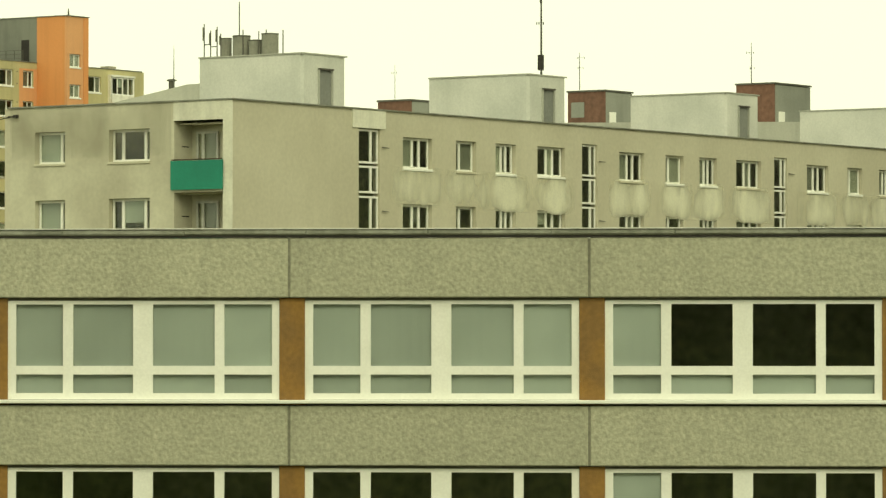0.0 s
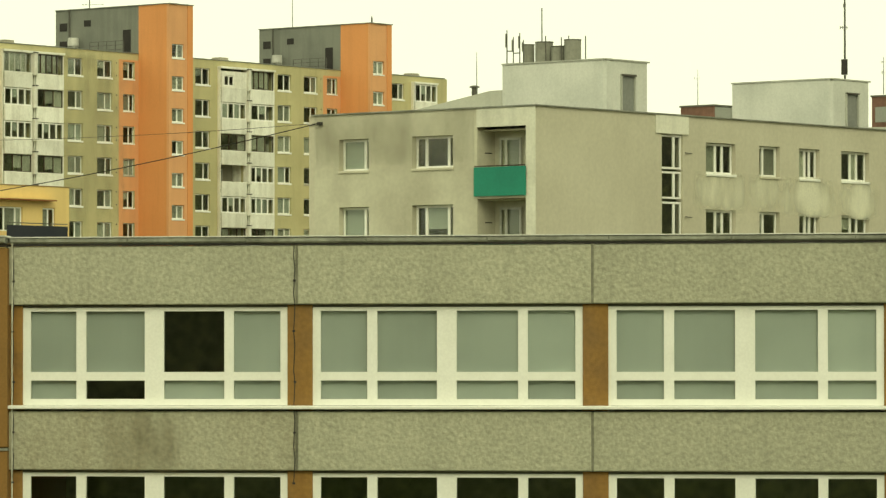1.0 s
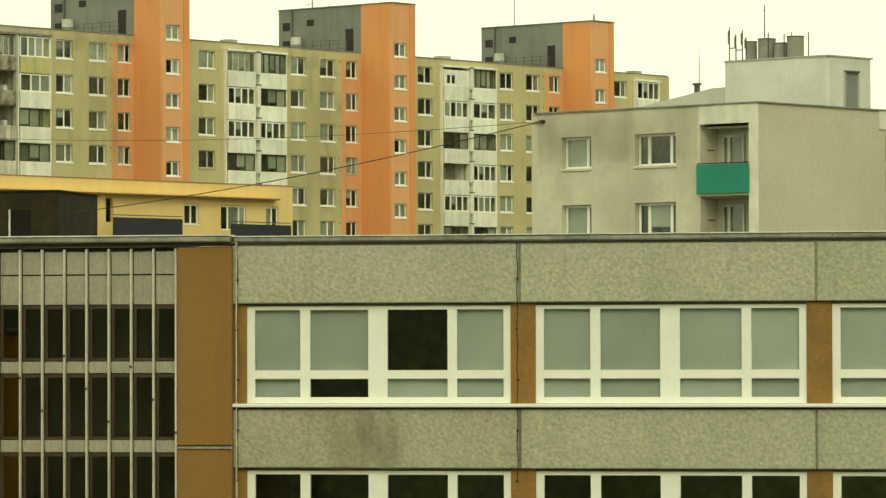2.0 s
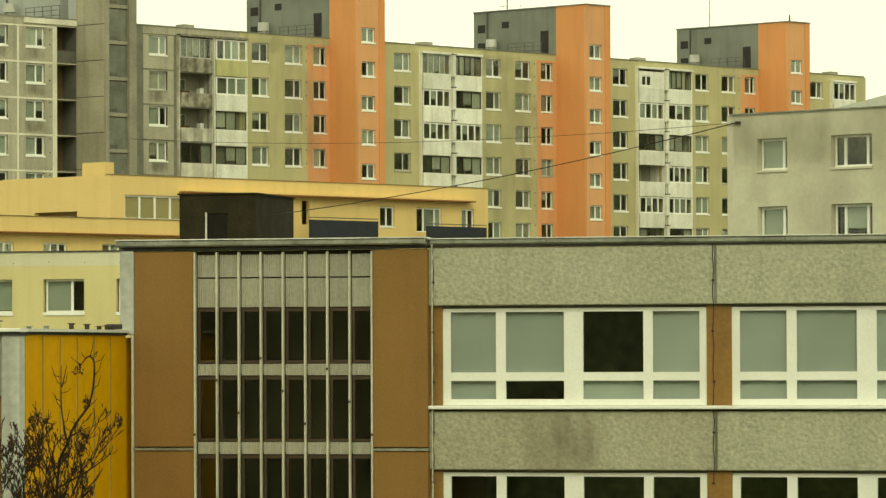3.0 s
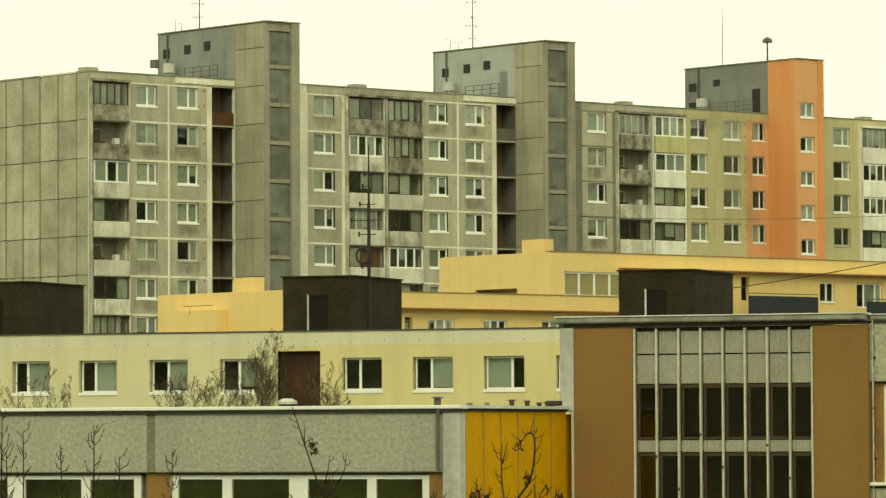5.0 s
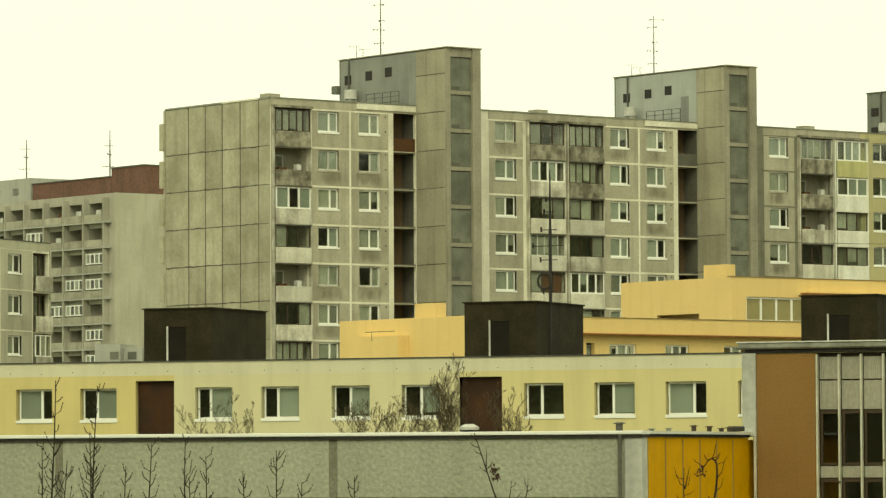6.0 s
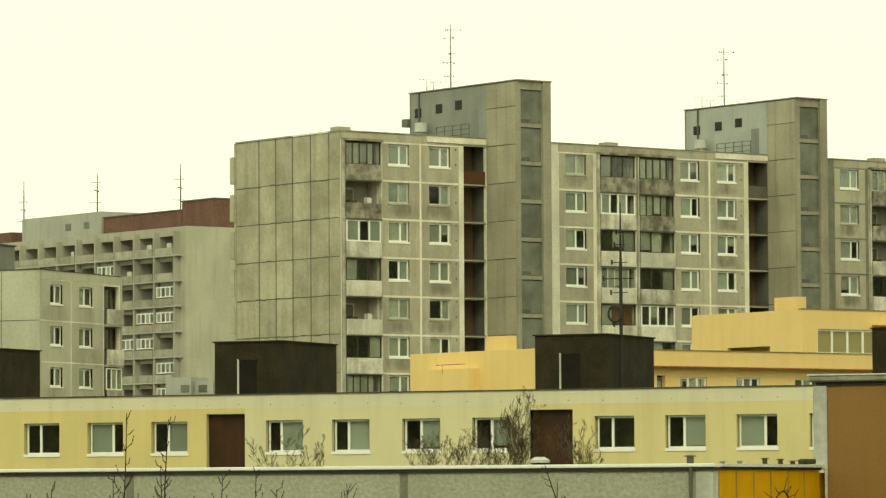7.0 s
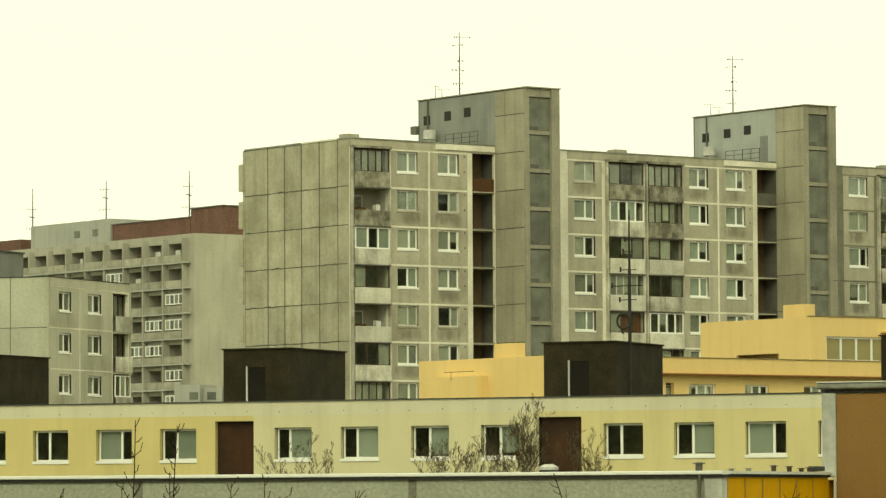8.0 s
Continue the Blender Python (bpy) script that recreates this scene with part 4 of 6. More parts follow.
for k in range(6):
    s = S0 + SP * k
    grey = k < 2
    if k:
        win_cols.append((s - 20.3, s - 18.3))
        balc_cols.append((s - 17.2, s - 13.75))
    if k < 5:
        balc_cols.append((s - 13.35, s - 9.9) if k else (0.15, 3.35))
        win_cols += [(s - 9.0, s - 7.1), (s - 5.3, s - 3.35)]
        if grey:
            recess_cols.append((s - 2.1, s - 0.05))
        else:
            win_cols.append((s - 2.0, s - 0.5))
bottom = FZ - 0.75 - FS * FLOORS
grey_holes = [h for c in win_cols if c[1] < EDGE for h in hole_rows(*c)]
new_holes = [h for c in win_cols if c[0] > EDGE for h in hole_rows(*c)]
for c in balc_cols:
    (grey_holes if c[1] < EDGE + 0.5 else new_holes).append((c[0], min(c[1], EDGE - 0.02) if c[0] < EDGE < c[1] else c[1], bottom, FZ - 0.72))
for c in recess_cols:
    grey_holes.append((c[0], c[1], bottom, FZ - 0.55))
MIDJ = S0 + SP + 1.5
for j0, j1, jm, jl in ((0.0, MIDJ, "seal", "pale sealed joints between the panels"), (MIDJ, EDGE, "jointmid", "dark weathered joints between the panels")):
    wall(far, "joint_wall", "u", j0, j1, 0, FZ - 0.08, 0.014, 0.25, [h for h in grey_holes if j0 <= h[0] < j1], M[jm], jl)
# grey facade panels, one to each storey and bay
for k in range(3):
    s = S0 + SP * k
    bays = [] if k == 0 else [(s - 20.95, s - 17.55, s - 20.3, s - 18.3)]
    if k < 2:
        bays += [(s - 9.75, s - 6.1, s - 9.0, s - 7.1), (s - 6.05, s - 2.5, s - 5.3, s - 3.35)]
    for b0, b1, w0, w1 in bays:
        for f in floors():
            zt = FZ - 0.72 - FS * f
            def panel(b0=b0, b1=b1, w0=w0, w1=w1):
                g = Geo()
                d0, d1, g0 = 0.0, 0.2, 0.07
                x0, x1, p0, p1 = g0, b1 - b0 - g0, w0 - b0, w1 - b0
                zl, zh, q0, q1 = -FS + g0, -g0, ZB - (FZ - 0.72), ZB + 1.5 - (FZ - 0.72)
                for xa, xb, za, zb in ((x0, p0, zl, zh), (p1, x1, zl, zh), (p0, p1, zl, q0), (p0, p1, q1, zh)):
                    g.box(xa, xb, d0, d1, za, zb)
                return g.data("panel", M["concrete"])
            part("panel", cached(("fp", round(b1 - b0, 2), round(w0 - b0, 2), round(w1 - w0, 2)), panel), None, far, at=(b0, 0, zt))
    part("panel", box(max(0.0, s - 20.95 if k else 0.0), min(s - 0.0, EDGE), 0.0, 0.2, FZ - 0.68, FZ - 0.10), M["concrete"], far, "grey concrete parapet panel")
wall(far, "wall", "u", EDGE, END, 0, FZ - 0.08, 0.0, 0.3, new_holes, M["olive"], "olive green repainted wall")
part("flashing", box(-0.05, EDGE, -0.06, 0.3, FZ - 0.08, FZ), M["zinc"], far, "dull roof-edge flashing")
part("flashing", box(EDGE, END, -0.06, 0.3, FZ - 0.08, FZ), M["slate"], far, "grey roof-edge flashing")
part("roof", box(0.3, END, 0.3, 13.3, FZ - 0.4, FZ - 0.1), M["roof"], far)
part("back_wall", box(0.0, END, 13.35, 13.6, 0, FZ - 0.1), M["concrete"], far)
part("end_wall", box(END, END + 0.3, 0, 13.6, 0, FZ - 0.1), M["olive"], far)
part("inner_wall", box(1.0, END, 3.2, 3.3, 0, FZ - 0.4), M["room"], far)
# gable of weathered panels
part("joint_wall", box(0.04, 0.3, 0.31, 13.4, 0, FZ - 0.12), M["joint"], far)
GY = (0.02, 1.5, 3.8, 6.05, 8.2, 10.35, 13.35)
for i, (y0, y1) in enumerate(zip(GY, GY[1:])):
    for f in range(9):
        zt = FZ - 0.72 - FS * f
        zz = 0.6 if f == 0 else 0.0
        part("gable_panel", cached(("gp", i, f == 0), lambda: box(-0.0, 0.2, y0 + 0.075, y1 - 0.075, -FS + 0.035, -0.02 + zz).data("gable_panel", M["gable"])), None, far, at=(-0.03 * (i == 0), 0, zt))
    part("cap", box(-0.05, 0.35, y0 + 0.01, y1 - 0.01, FZ - 0.11, FZ + 0.01), M["seal"] if i in (1, 2) else M["zinc"], far)
for f in range(8):
    part("panel_edge", box(-0.14, 0.25, 13.42, 13.95, FZ - 3.1 - FS * f, FZ - 1.1 - FS * f), M["gable"], far, "ragged projecting gable edge")
part("wall", box(-0.0, 0.2, -0.02, 0.018, 0, FZ - 0.1), M["concrete"], far)
gr = random.Random(12)
for f in range(8):      # crumbling mortar along the storey joints
    g = Geo()
    y = 0.1
    while y < 13.2:
        dy = gr.uniform(0.25, 0.9)
        z = FZ - 0.72 - FS * (f + 1) + gr.uniform(-0.03, 0.05)
        g.box(-0.012, 0.1, y, min(y + dy, 13.3), z - gr.uniform(0.01, 0.05), z + gr.uniform(0.01, 0.05))
        y += dy * gr.uniform(0.9, 1.2)
    part("storey_joint", g, M["joint"], far, "crumbling dark storey joint")

# windows; some keep their old dull frames
for n, c in enumerate(win_cols):
    for f in floors():
        if c[1] > END:
            continue
        dr = rnd.choice((((0, 1.0),), ((0, 1.0), (1, 1.0)), ((0, 1.0), (1, 1.0)), ((0, 1.0), (1, 1.0)), ((0, 1.0), (1, .6)), ((0, 0.8), (1, 1.0)), ((1, 1.0),)))
        if c[0] > EDGE:
            dr = rnd.choice(((), (), ((1, 1.0),), ((0, 1.0),), ((0, 0.5),), ((0, 1.0), (1, 1.0))))
        old = (c[1] < S0 and f in (1, 4)) or (S0 < c[1] < 24 and f == 0) or (45 < c[0] < EDGE and f == 1) or (c[0] > 70 and f == 3 and n % 3 == 0)
        window(far, "u", (c[0] + c[1]) / 2, ZB + 0.02 - FS * f, c[1] - c[0] - 0.06, 1.46, 0.0, 0.15, (rnd.choice((0.54, 0.58, 0.62)),), 0.10 if c[1] < EDGE else 0.075, dr, 0.15 if c[1] < EDGE else 0.11,
               frame_m="offwhite" if old else "white", sill_m="concrete" if old else "white", drape_m="blind2" if rnd.random() < 0.4 else "curtain")
        if c[1] < EDGE and (old or rnd.random() < 0.35):
            part("soot_stain", cached(("soot", round(c[1] - c[0], 1)), lambda: skin("u", -0.25, c[1] - c[0] + 0.25, -0.004, 0, 0.95).data("soot_stain", M["soot"])), None, far,
                 "dark damp stain below the sill", at=(c[0], 0, ZB - 0.98 - FS * f))
# loggias, top storey first: w four white leaves, v three, d dark frames, g dull frames, o open, s walled with a small window, r red curtain
GLAZING = ("govdodg", "dwdgrwd", "ggddwdg", "gooddwg", "wvddwdw", "gwwdwdw", "gdwdvdw", "swdowdw", "gvdwwdv", "wdwgwdw")
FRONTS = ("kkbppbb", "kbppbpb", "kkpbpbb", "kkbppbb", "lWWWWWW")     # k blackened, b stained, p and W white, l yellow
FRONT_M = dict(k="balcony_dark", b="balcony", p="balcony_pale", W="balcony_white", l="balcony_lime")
for n, c in enumerate(balc_cols):
    a0, a1 = c
    newp = a0 > EDGE - 3.6
    w, am = a1 - a0, (a0 + a1) / 2
    for f in floors():
        z = FZ - 0.72 - FS * (f + 1)
        style = GLAZING[n][f]
        part("balcony_floor", cached(("bf", round(w, 2)), lambda: box(0, w, -0.30, 1.4, -0.10, 0.05).data("balcony_floor", M["concrete"])), None, far, at=(a0, 0, z))
        pm = FRONT_M[FRONTS[min(n, 4)][f] if n < 5 else "W"]
        foot = -0.27 if newp else -0.09
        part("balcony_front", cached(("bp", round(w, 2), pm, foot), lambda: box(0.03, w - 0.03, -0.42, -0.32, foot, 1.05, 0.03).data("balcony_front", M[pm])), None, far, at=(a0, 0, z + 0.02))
        if not newp and f < 6:
            # dark strip stands in for the shadow under each grey loggia front
            part("drip_edge", cached(("de", round(w, 2)), lambda: box(0.0, w, -0.44, -0.3, -0.17, -0.10).data("drip_edge", M["joint"])), None, far, at=(a0, 0, z + 0.02))
        top = (1.62 if f == 0 else 1.42) if newp else 1.56
        if style in "wv":
            cuts = (0.26, 0.5, 0.75) if style == "w" else (0.36, 0.66)
            window(far, "u", am, z + 1.08, w - 0.12, top, 0.0, -0.34, cuts, 0.10, rnd.choice((((1, 1.0), (2, 1.0)), ((0, 1.0), (2, 1.0)), ((1, 0.6),))), 0.0, drape_m="blind2")
        elif style in "dgr":
            window(far, "u", am, z + 1.08, w - 0.12, top, 0.0, -0.28, (0.2, 0.4, 0.62, 0.8) if style == "g" else (0.33, 0.66), 0.05,
                   ((0, 1.0), (1, 1.0), (2, 0.9), (3, 1.0)) if style == "g" else rnd.choice((((0, 0.9), (1, 1.0)), ((1, 0.8), (2, 1.0)), ((2, 1.0),), ((0, 1.0),))), 0.0, frame_m="offwhite" if style == "g" and n % 2 else "dkframe")
            if style == "r":
                part("curtain", box(a0 + 0.1, a1 - 0.1, 0.10, 0.12, z + 1.0, z + 2.6), M["redroom"], far, "red-brown curtain behind the glazing")
        elif style == "s":
            wall(far, "balcony_wall", "u", a0 + 0.03, a1 - 0.03, z + 1.07, z + 2.52, -0.40, 0.1, [(a0 + 0.35, a0 + 1.7, z + 1.2, z + 2.15)], M["balcony_white"], "white walled-up loggia")
            window(far, "u", a0 + 1.02, z + 1.2, 1.33, 0.94, -0.40, 0.05, (0.5,), 0.10, (), 0.0)
        if style in "os":
            window(far, "u", am - w * 0.18, z + 0.06, w * 0.5, 2.2, 1.2, 0.0, (0.5,), 0.08, ((0, 1.0),), 0.0, frame_m="offwhite")
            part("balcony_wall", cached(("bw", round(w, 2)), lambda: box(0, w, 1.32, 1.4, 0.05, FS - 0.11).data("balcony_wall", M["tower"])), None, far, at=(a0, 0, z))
            if style == "o" and n < 5:      # things kept on the open loggias
                part("stored_box", box(a0 + 0.4, a0 + 1.1, -0.2, 0.3, z + 0.05, z + 1.25), M["redcloth"], far)
                part("stored_box", box(a1 - 1.2, a1 - 0.8, -0.2, 0.2, z + 0.05, z + 1.5), M["offwhite"], far)
    part("side_wall", box(a0 - 0.10, a0 - 0.002, -0.30, 1.4, bottom, FZ - 0.7), M["balcony_white"] if newp else M["balcony"], far)
    part("side_wall", box(a1 + 0.002, a1 + 0.10, -0.30, 1.4, bottom, FZ - 0.7), M["balcony_white"] if newp else M["balcony"], far)
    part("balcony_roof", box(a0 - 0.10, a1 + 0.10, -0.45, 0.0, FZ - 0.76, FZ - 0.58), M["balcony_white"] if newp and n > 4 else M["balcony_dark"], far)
# short white fins between the paired loggias
for n in range(5, 9, 2):
    x = balc_cols[n][1]
    for f in floors():
        z = FZ - 0.72 - FS * (f + 1)
        part("divider", cached("bdiv", lambda: box(0.0, 0.4, -0.62, -0.05, 0.9, 2.75, 0.03).data("divider", M["balcony_white"])), None, far, at=(x, 0, z))
        part("divider_cap", cached("bdcap", lambda: box(-0.04, 0.44, -0.66, -0.02, 2.76, 2.84).data("divider_cap", M["joint"])), None, far, at=(x, 0, z))
# damp weathering on the painted and grey walls
for x0, x1, z0, z1, m in ((MIDJ - 20.5, MIDJ - 10.5, 33.2, 34.9, "soot"), (EDGE + 0.2, EDGE + 12.0, 33.3, 34.9, "damp"), (86.5, 92.0, 33.0, 34.9, "damp"), (61.0, 68.0, 24.0, 34.0, "damp"), (86.5, 95.0, 20.0, 34.5, "damp")):
    part("damp_stain", skin("u", x0, x1, -0.018, z0, z1), M[m], far, "dark damp stain under the roof edge")
# dark stair recesses of the grey sections; their shade is put into the colour
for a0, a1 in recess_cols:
    part("recess_wall", box(a0, a1, 1.6, 1.7, bottom, FZ - 0.5), M["recess"], far, "stair landing wall with recess shade in its colour")
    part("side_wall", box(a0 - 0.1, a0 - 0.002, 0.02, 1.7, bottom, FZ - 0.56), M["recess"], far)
    for f in floors():
        z = FZ - 0.72 - FS * (f + 1)
        part("landing_floor", box(a0, a1, 0.0, 1.6, z - 0.05, z + 0.04), M["concrete"], far)
        part("landing_rail", box(a0, a1, 0.06, 0.10, z + 0.05, z + (1.0 if f == 0 else 0.12)), M["redcloth"] if f == 0 and a0 < 20 else M["joint"], far)
    part("head_beam", box(a0 - 3.4, a1, -0.08, 0.4, FZ - 0.53, FZ - 0.12), M["seal"], far, "pale concrete head beam")

# small vent caps in pairs beside the stairs
for s in TW:
    for f in floors():
        for dz in (0.25, 1.35):
            part("vent_cap", cached("vcap", lambda: Geo().tube((0, 0.0, 0), (0, -0.03, 0), 0.07, 0.06, 6).data("vent_cap", M["joint"])), None, far, at=(s - 2.85, -0.003, ZB + dz - FS * f))

# lift towers that stand in front of the facade and rise above the roof
TH = 39.12
for k, s in enumerate(TW):
    D, TOP = (3.45, 3.2, 3.3, 3.5, 3.5)[k], (39.0, 39.14, 39.25, 39.12, 39.12)[k]
    s -= (0.0, 0.15, 0.15, 0.0, 0.0)[k]
    grey = k < 2
    back = 9.2 if k == 0 else 9.6
    if grey:
        part("joint_wall", box(s + 0.05, s + 3.05, -D + 0.05, back, 0, TOP - 0.04), M["joint"], far)
        zs = [TOP - 0.05 - 1.85] + [TOP - 1.9 - FS * (i + 1) for i in range(9)]
        zt = TOP - 0.05
        for z in zs:
            for y0, y1 in ((-D, -D + 2.2), (-D + 2.23, -0.02)):
                part("tower_panel", cached(("tp", round(zt - z, 2), round(y1 - y0, 2)), lambda: box(0, 0.2, 0, y1 - y0, 0.06, zt - z).data("tower_panel", M["gable2"])), None, far, at=(s, y0, z))
            zt = z
        part("lift_house", box(s - 0.004, s + 0.06, 0.0, back, FZ, TOP - 0.05), M["palegrey2"] if k else M["slate2"], far, "sheet-clad lift house side")
        # front: steel-framed dark bays between two piers
        part("pier", box(s + 0.0, s + 0.34, -D - 0.25, -D - 0.002, 0, TOP), M["tower"], far)
        part("pier", box(s + 2.35, s + 3.1, -D - 0.35, -D - 0.002, 0, TOP), M["tower"], far)
        part("pier_head", box(s + 0.342, s + 2.348, -D - 0.2, -D - 0.002, TOP - 0.64, TOP - 0.002), M["tower"], far)
        for i in range(9):
            z = TOP - 3.43 - FS * i
            part("dark_bay", cached("dbay", lambda: box(0.34, 2.35, -0.08, 0.0, 0.35, FS - 0.05).data("dark_bay", M["dkpanel"])), None, far, "dark steel and glass bay", at=(s, -D, z))
            part("bay_ledge", cached("dledge", lambda: box(0.34, 2.35, -0.16, 0.0, 0.0, 0.30).data("bay_ledge", M["tower"])), None, far, at=(s, -D, z + 0.02))
            part("vent_grille", cached("dvent", lambda: box(0.55, 1.5 if k else 1.3, -0.10, -0.08, 0.38, 0.62).data("vent_grille", M["joint"])), None, far, at=(s, -D, z))
    else:
        hs = [(s + 0.42, s + 2.02, 34.48 - FS * f, 35.70 - FS * f) for f in range(7)]
        wall(far, "tower_wall", "u", s + 0.002, s + 2.42, 0, TOP, -D, 0.25, hs, M["orange2"], "bright orange tower front")
        part("tower_wall", box(s + 2.422, s + 3.1, -D - 0.06, -D + 0.25, 0, TOP), M["orange"], far, "orange tower pier")
        part("tower_wall", box(s - 0.0, s + 0.2, -D + 0.252, 0.0, 0, TOP), M["orange"], far, "orange tower side")
        part("tower_wall", box(s + 2.9, s + 3.1, -D + 0.252, 0.0, 0, TOP - 0.01), M["orange"], far)
        part("lift_house", box(s + 0.004, s + 0.2, 0.002, back, FZ - 0.05, TOP), M["slate"], far, "grey plastered lift house side")
        part("inner_wall", box(s + 0.21, s + 2.9, -D + 1.8, -D + 1.9, 0, TOP - 0.1), M["room"], far)
        for f in range(7):
            window(far, "u", s + 1.22, 34.50 - FS * f, 1.55, 1.18, -D, 0.14, (0.5,), 0.09, ((0, 1.0), (1, 1.0)) if (f + k) % 3 else ((1, 1.0),), 0.14)
        # orange strip beside the tower
        ho = [h for h in hole_rows(s - 2.0, s - 0.5)]
        wall(far, "orange_strip", "u", s - 2.55, s - 0.002, bottom, FZ - 0.66, -0.012, 0.010, ho, M["orange2"], "bright orange painted strip")
    part("lift_house", box(s + 3.06, s + 3.1, 0.0, back, FZ - 0.05, TOP), M["slate"], far)
    part("lift_house", box(s + 0.01, s + 3.09, back, back + 0.2, FZ - 0.05, TOP), M["slate"], far)
    part("cap", box(s - 0.08, s + 3.2, -D - 0.4 if grey else -D - 0.12, back + 0.25, TOP + 0.002, TOP + 0.08), M["tower"] if grey else M["slate"], far)
    # small square openings, a door, a railing and a vent stack by the lift house
    for y, z, w, h in ((8.4, 37.3, 0.9, 0.7), (8.4, 35.6, 0.9, 0.8), (5.6, 37.6, 0.8, 0.55)) if not grey else ((7.9, 37.1, 0.8, 0.7), (5.3, 37.25, 0.8, 0.7), (2.9, 37.35, 0.8, 0.7)):
        part("small_window", box(s - 0.03, s - 0.006, y, y + w, z, z + h), M["dark"], far, "small dark window")
    part("door", box(s - 0.04, s - 0.006, 0.9, 1.8, FZ, FZ + 2.1), M["dark"] if not grey else M["doorgrey"], far, "steel roof door")
    g = Geo()
    for z in (35.35, 35.75, 36.1):
        g.tube((s - 0.8, 1.0, z), (s - 0.8, 5.0, z), 0.03, 0.03, 4)
    for i in range(5):
        g.tube((s - 0.8, 1.0 + i, FZ - 0.1), (s - 0.8, 1.0 + i, 36.1), 0.03, 0.03, 4)
    part("roof_rail", g, M["metal"], far, "thin steel roof railing")
    part("roof_vent_box", box(s - 1.0, s - 0.4, 6.7, 7.4, FZ - 0.12, FZ + 0.9), M["palegrey"], far)
    part("roof_vent_box", Geo().tube((s - 0.7, 7.05, FZ + 0.902), (s - 0.7, 7.05, FZ + 1.6), 0.5, 0.46, 12), M["offwhite"], far, "white vent drum")
    if k == 0:
        part("wall_unit", box(s - 0.3, s + 0.3, back + 0.1, back + 0.8, TOP - 2.5, TOP - 1.9), M["dkpanel"], far)
    part("drain_pipe", Geo().tube((s - 0.08, 8.1, FZ), (s - 0.08, 8.1, TOP), 0.08, 0.08, 6), M["metal"], far)
for k in range(6):
    s = S0 + SP * k - 14.6
    if k == 0:
        s = 1.2
    part("chimney", box(s, s + 1.1, 2.0, 3.0, FZ - 0.1, FZ + 0.45), M["concrete"], far, "low concrete chimney")

# ---------------------------------------------------------------- more blocks beyond
# small grey panel house at the far end of the pan
py = thing("panel_house", (-138.13, 252.72, 0), 90, "grey panel house with pale joints and white windows", "apartment building")
PZ, PS = 24.18, 2.81
cols = ((1.45, 3.2), (5.6, 7.55))
hs = [(a, b, 21.87 - PS * f, 23.2 - PS * f) for a, b in cols for f in range(4)] + [(9.3, 11.6, 12.0, 23.4)]
wall(py, "joint_wall", "u", 0.21, 11.7, 0, PZ - 0.06, 0.014, 0.25, hs, M["seal"], "pale panel joints")
for b0, b1, (w0, w1) in ((0.0, 4.45, cols[0]), (4.5, 9.2, cols[1])):
    for f in range(4):
        g = Geo()
        zt, zb = 23.5 - PS * f, 23.5 - PS * (f + 1) + 0.09
        q0, q1 = 21.87 - PS * f, 23.2 - PS * f
        for xa, xb, za, zc in ((b0 + 0.05, w0, zb, zt), (w1, b1 - 0.05, zb, zt), (w0, w1, zb, q0), (w0, w1, q1, zt)):
            g.box(xa, xb, 0, 0.2, za, zc)
        part("panel", g, M["concrete2"], py)
        window(py, "u", (w0 + w1) / 2, q0 + 0.02, w1 - w0 - 0.05, 1.30, 0, 0.12, (0.5,), 0.10, ((0, 1.0),) if (f + b0) % 2 else ((1, 1.0),), 0.12)
part("parapet", box(0.225, 11.7, -0.01, 0.25, 23.55, PZ - 0.05), M["concrete2"], py)
for f in range(4):
    z = 20.7 - PS * f
    part("balcony_front", box(9.3, 11.7, -0.3, -0.2, z, z + 1.1, 0.02), M["balcony"], py)
    part("balcony_floor", box(9.3, 11.7, -0.25, 1.5, z - 0.1, z + 0.03), M["concrete2"], py)
    window(py, "u", 10.5, z + 1.12, 2.3, 1.5, 0, -0.15 if f > 1 else 0.4, (0.33, 0.66), 0.08, ((1, 1.0),), 0.0, frame_m="white" if f > 1 else "dkframe")
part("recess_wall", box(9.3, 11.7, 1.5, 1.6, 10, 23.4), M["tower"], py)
part("corner_strip", box(-0.002, 0.06, -0.002, 0.058, 0, PZ - 0.06), M["concrete2"], py)
GX = (0.02, 2.95, 6.0, 9.0, 12.0)
part("joint_wall", box(0.03, 0.3, 0.3, 12.0, 0, PZ - 0.07), M["joint"], py)
for y0, y1 in zip(GX, GX[1:]):
    for f in range(5):
        part("panel", box(0.0, 0.2, y0 + 0.03, y1 - 0.03, 23.5 - PS * (f + 1) + 0.05, (23.5 if f else PZ - 0.06) - PS * f), M["palegreen"], py)
part("roof", box(0.2, 11.7, 0.2, 12, PZ - 0.3, PZ - 0.07), M["roof"], py)
part("flashing", box(-0.05, 11.75, -0.05, 0.3, PZ - 0.05, PZ + 0.0), M["roof"], py)
part("flashing", box(-0.05, 0.3, 0.301, 12.0, PZ - 0.05, PZ + 0.0), M["roof"], py)
part("back_wall", box(0, 12, 12.0, 12.3, 0, PZ - 0.1), M["concrete2"], py)
part("corner_cap", box(-0.006, 0.22, -0.012, 0.056, 23.2, PZ - 0.052), M["concrete2"], py)
part("roof_house", box(4.0, 9.5, 7.2, 12.2, PZ - 0.08, 26.35), M["slate"], py, "slate-grey roof house")
part("roof_house_cap", box(3.9, 9.6, 7.1, 12.3, 26.352, 26.45), M["metal"], py)
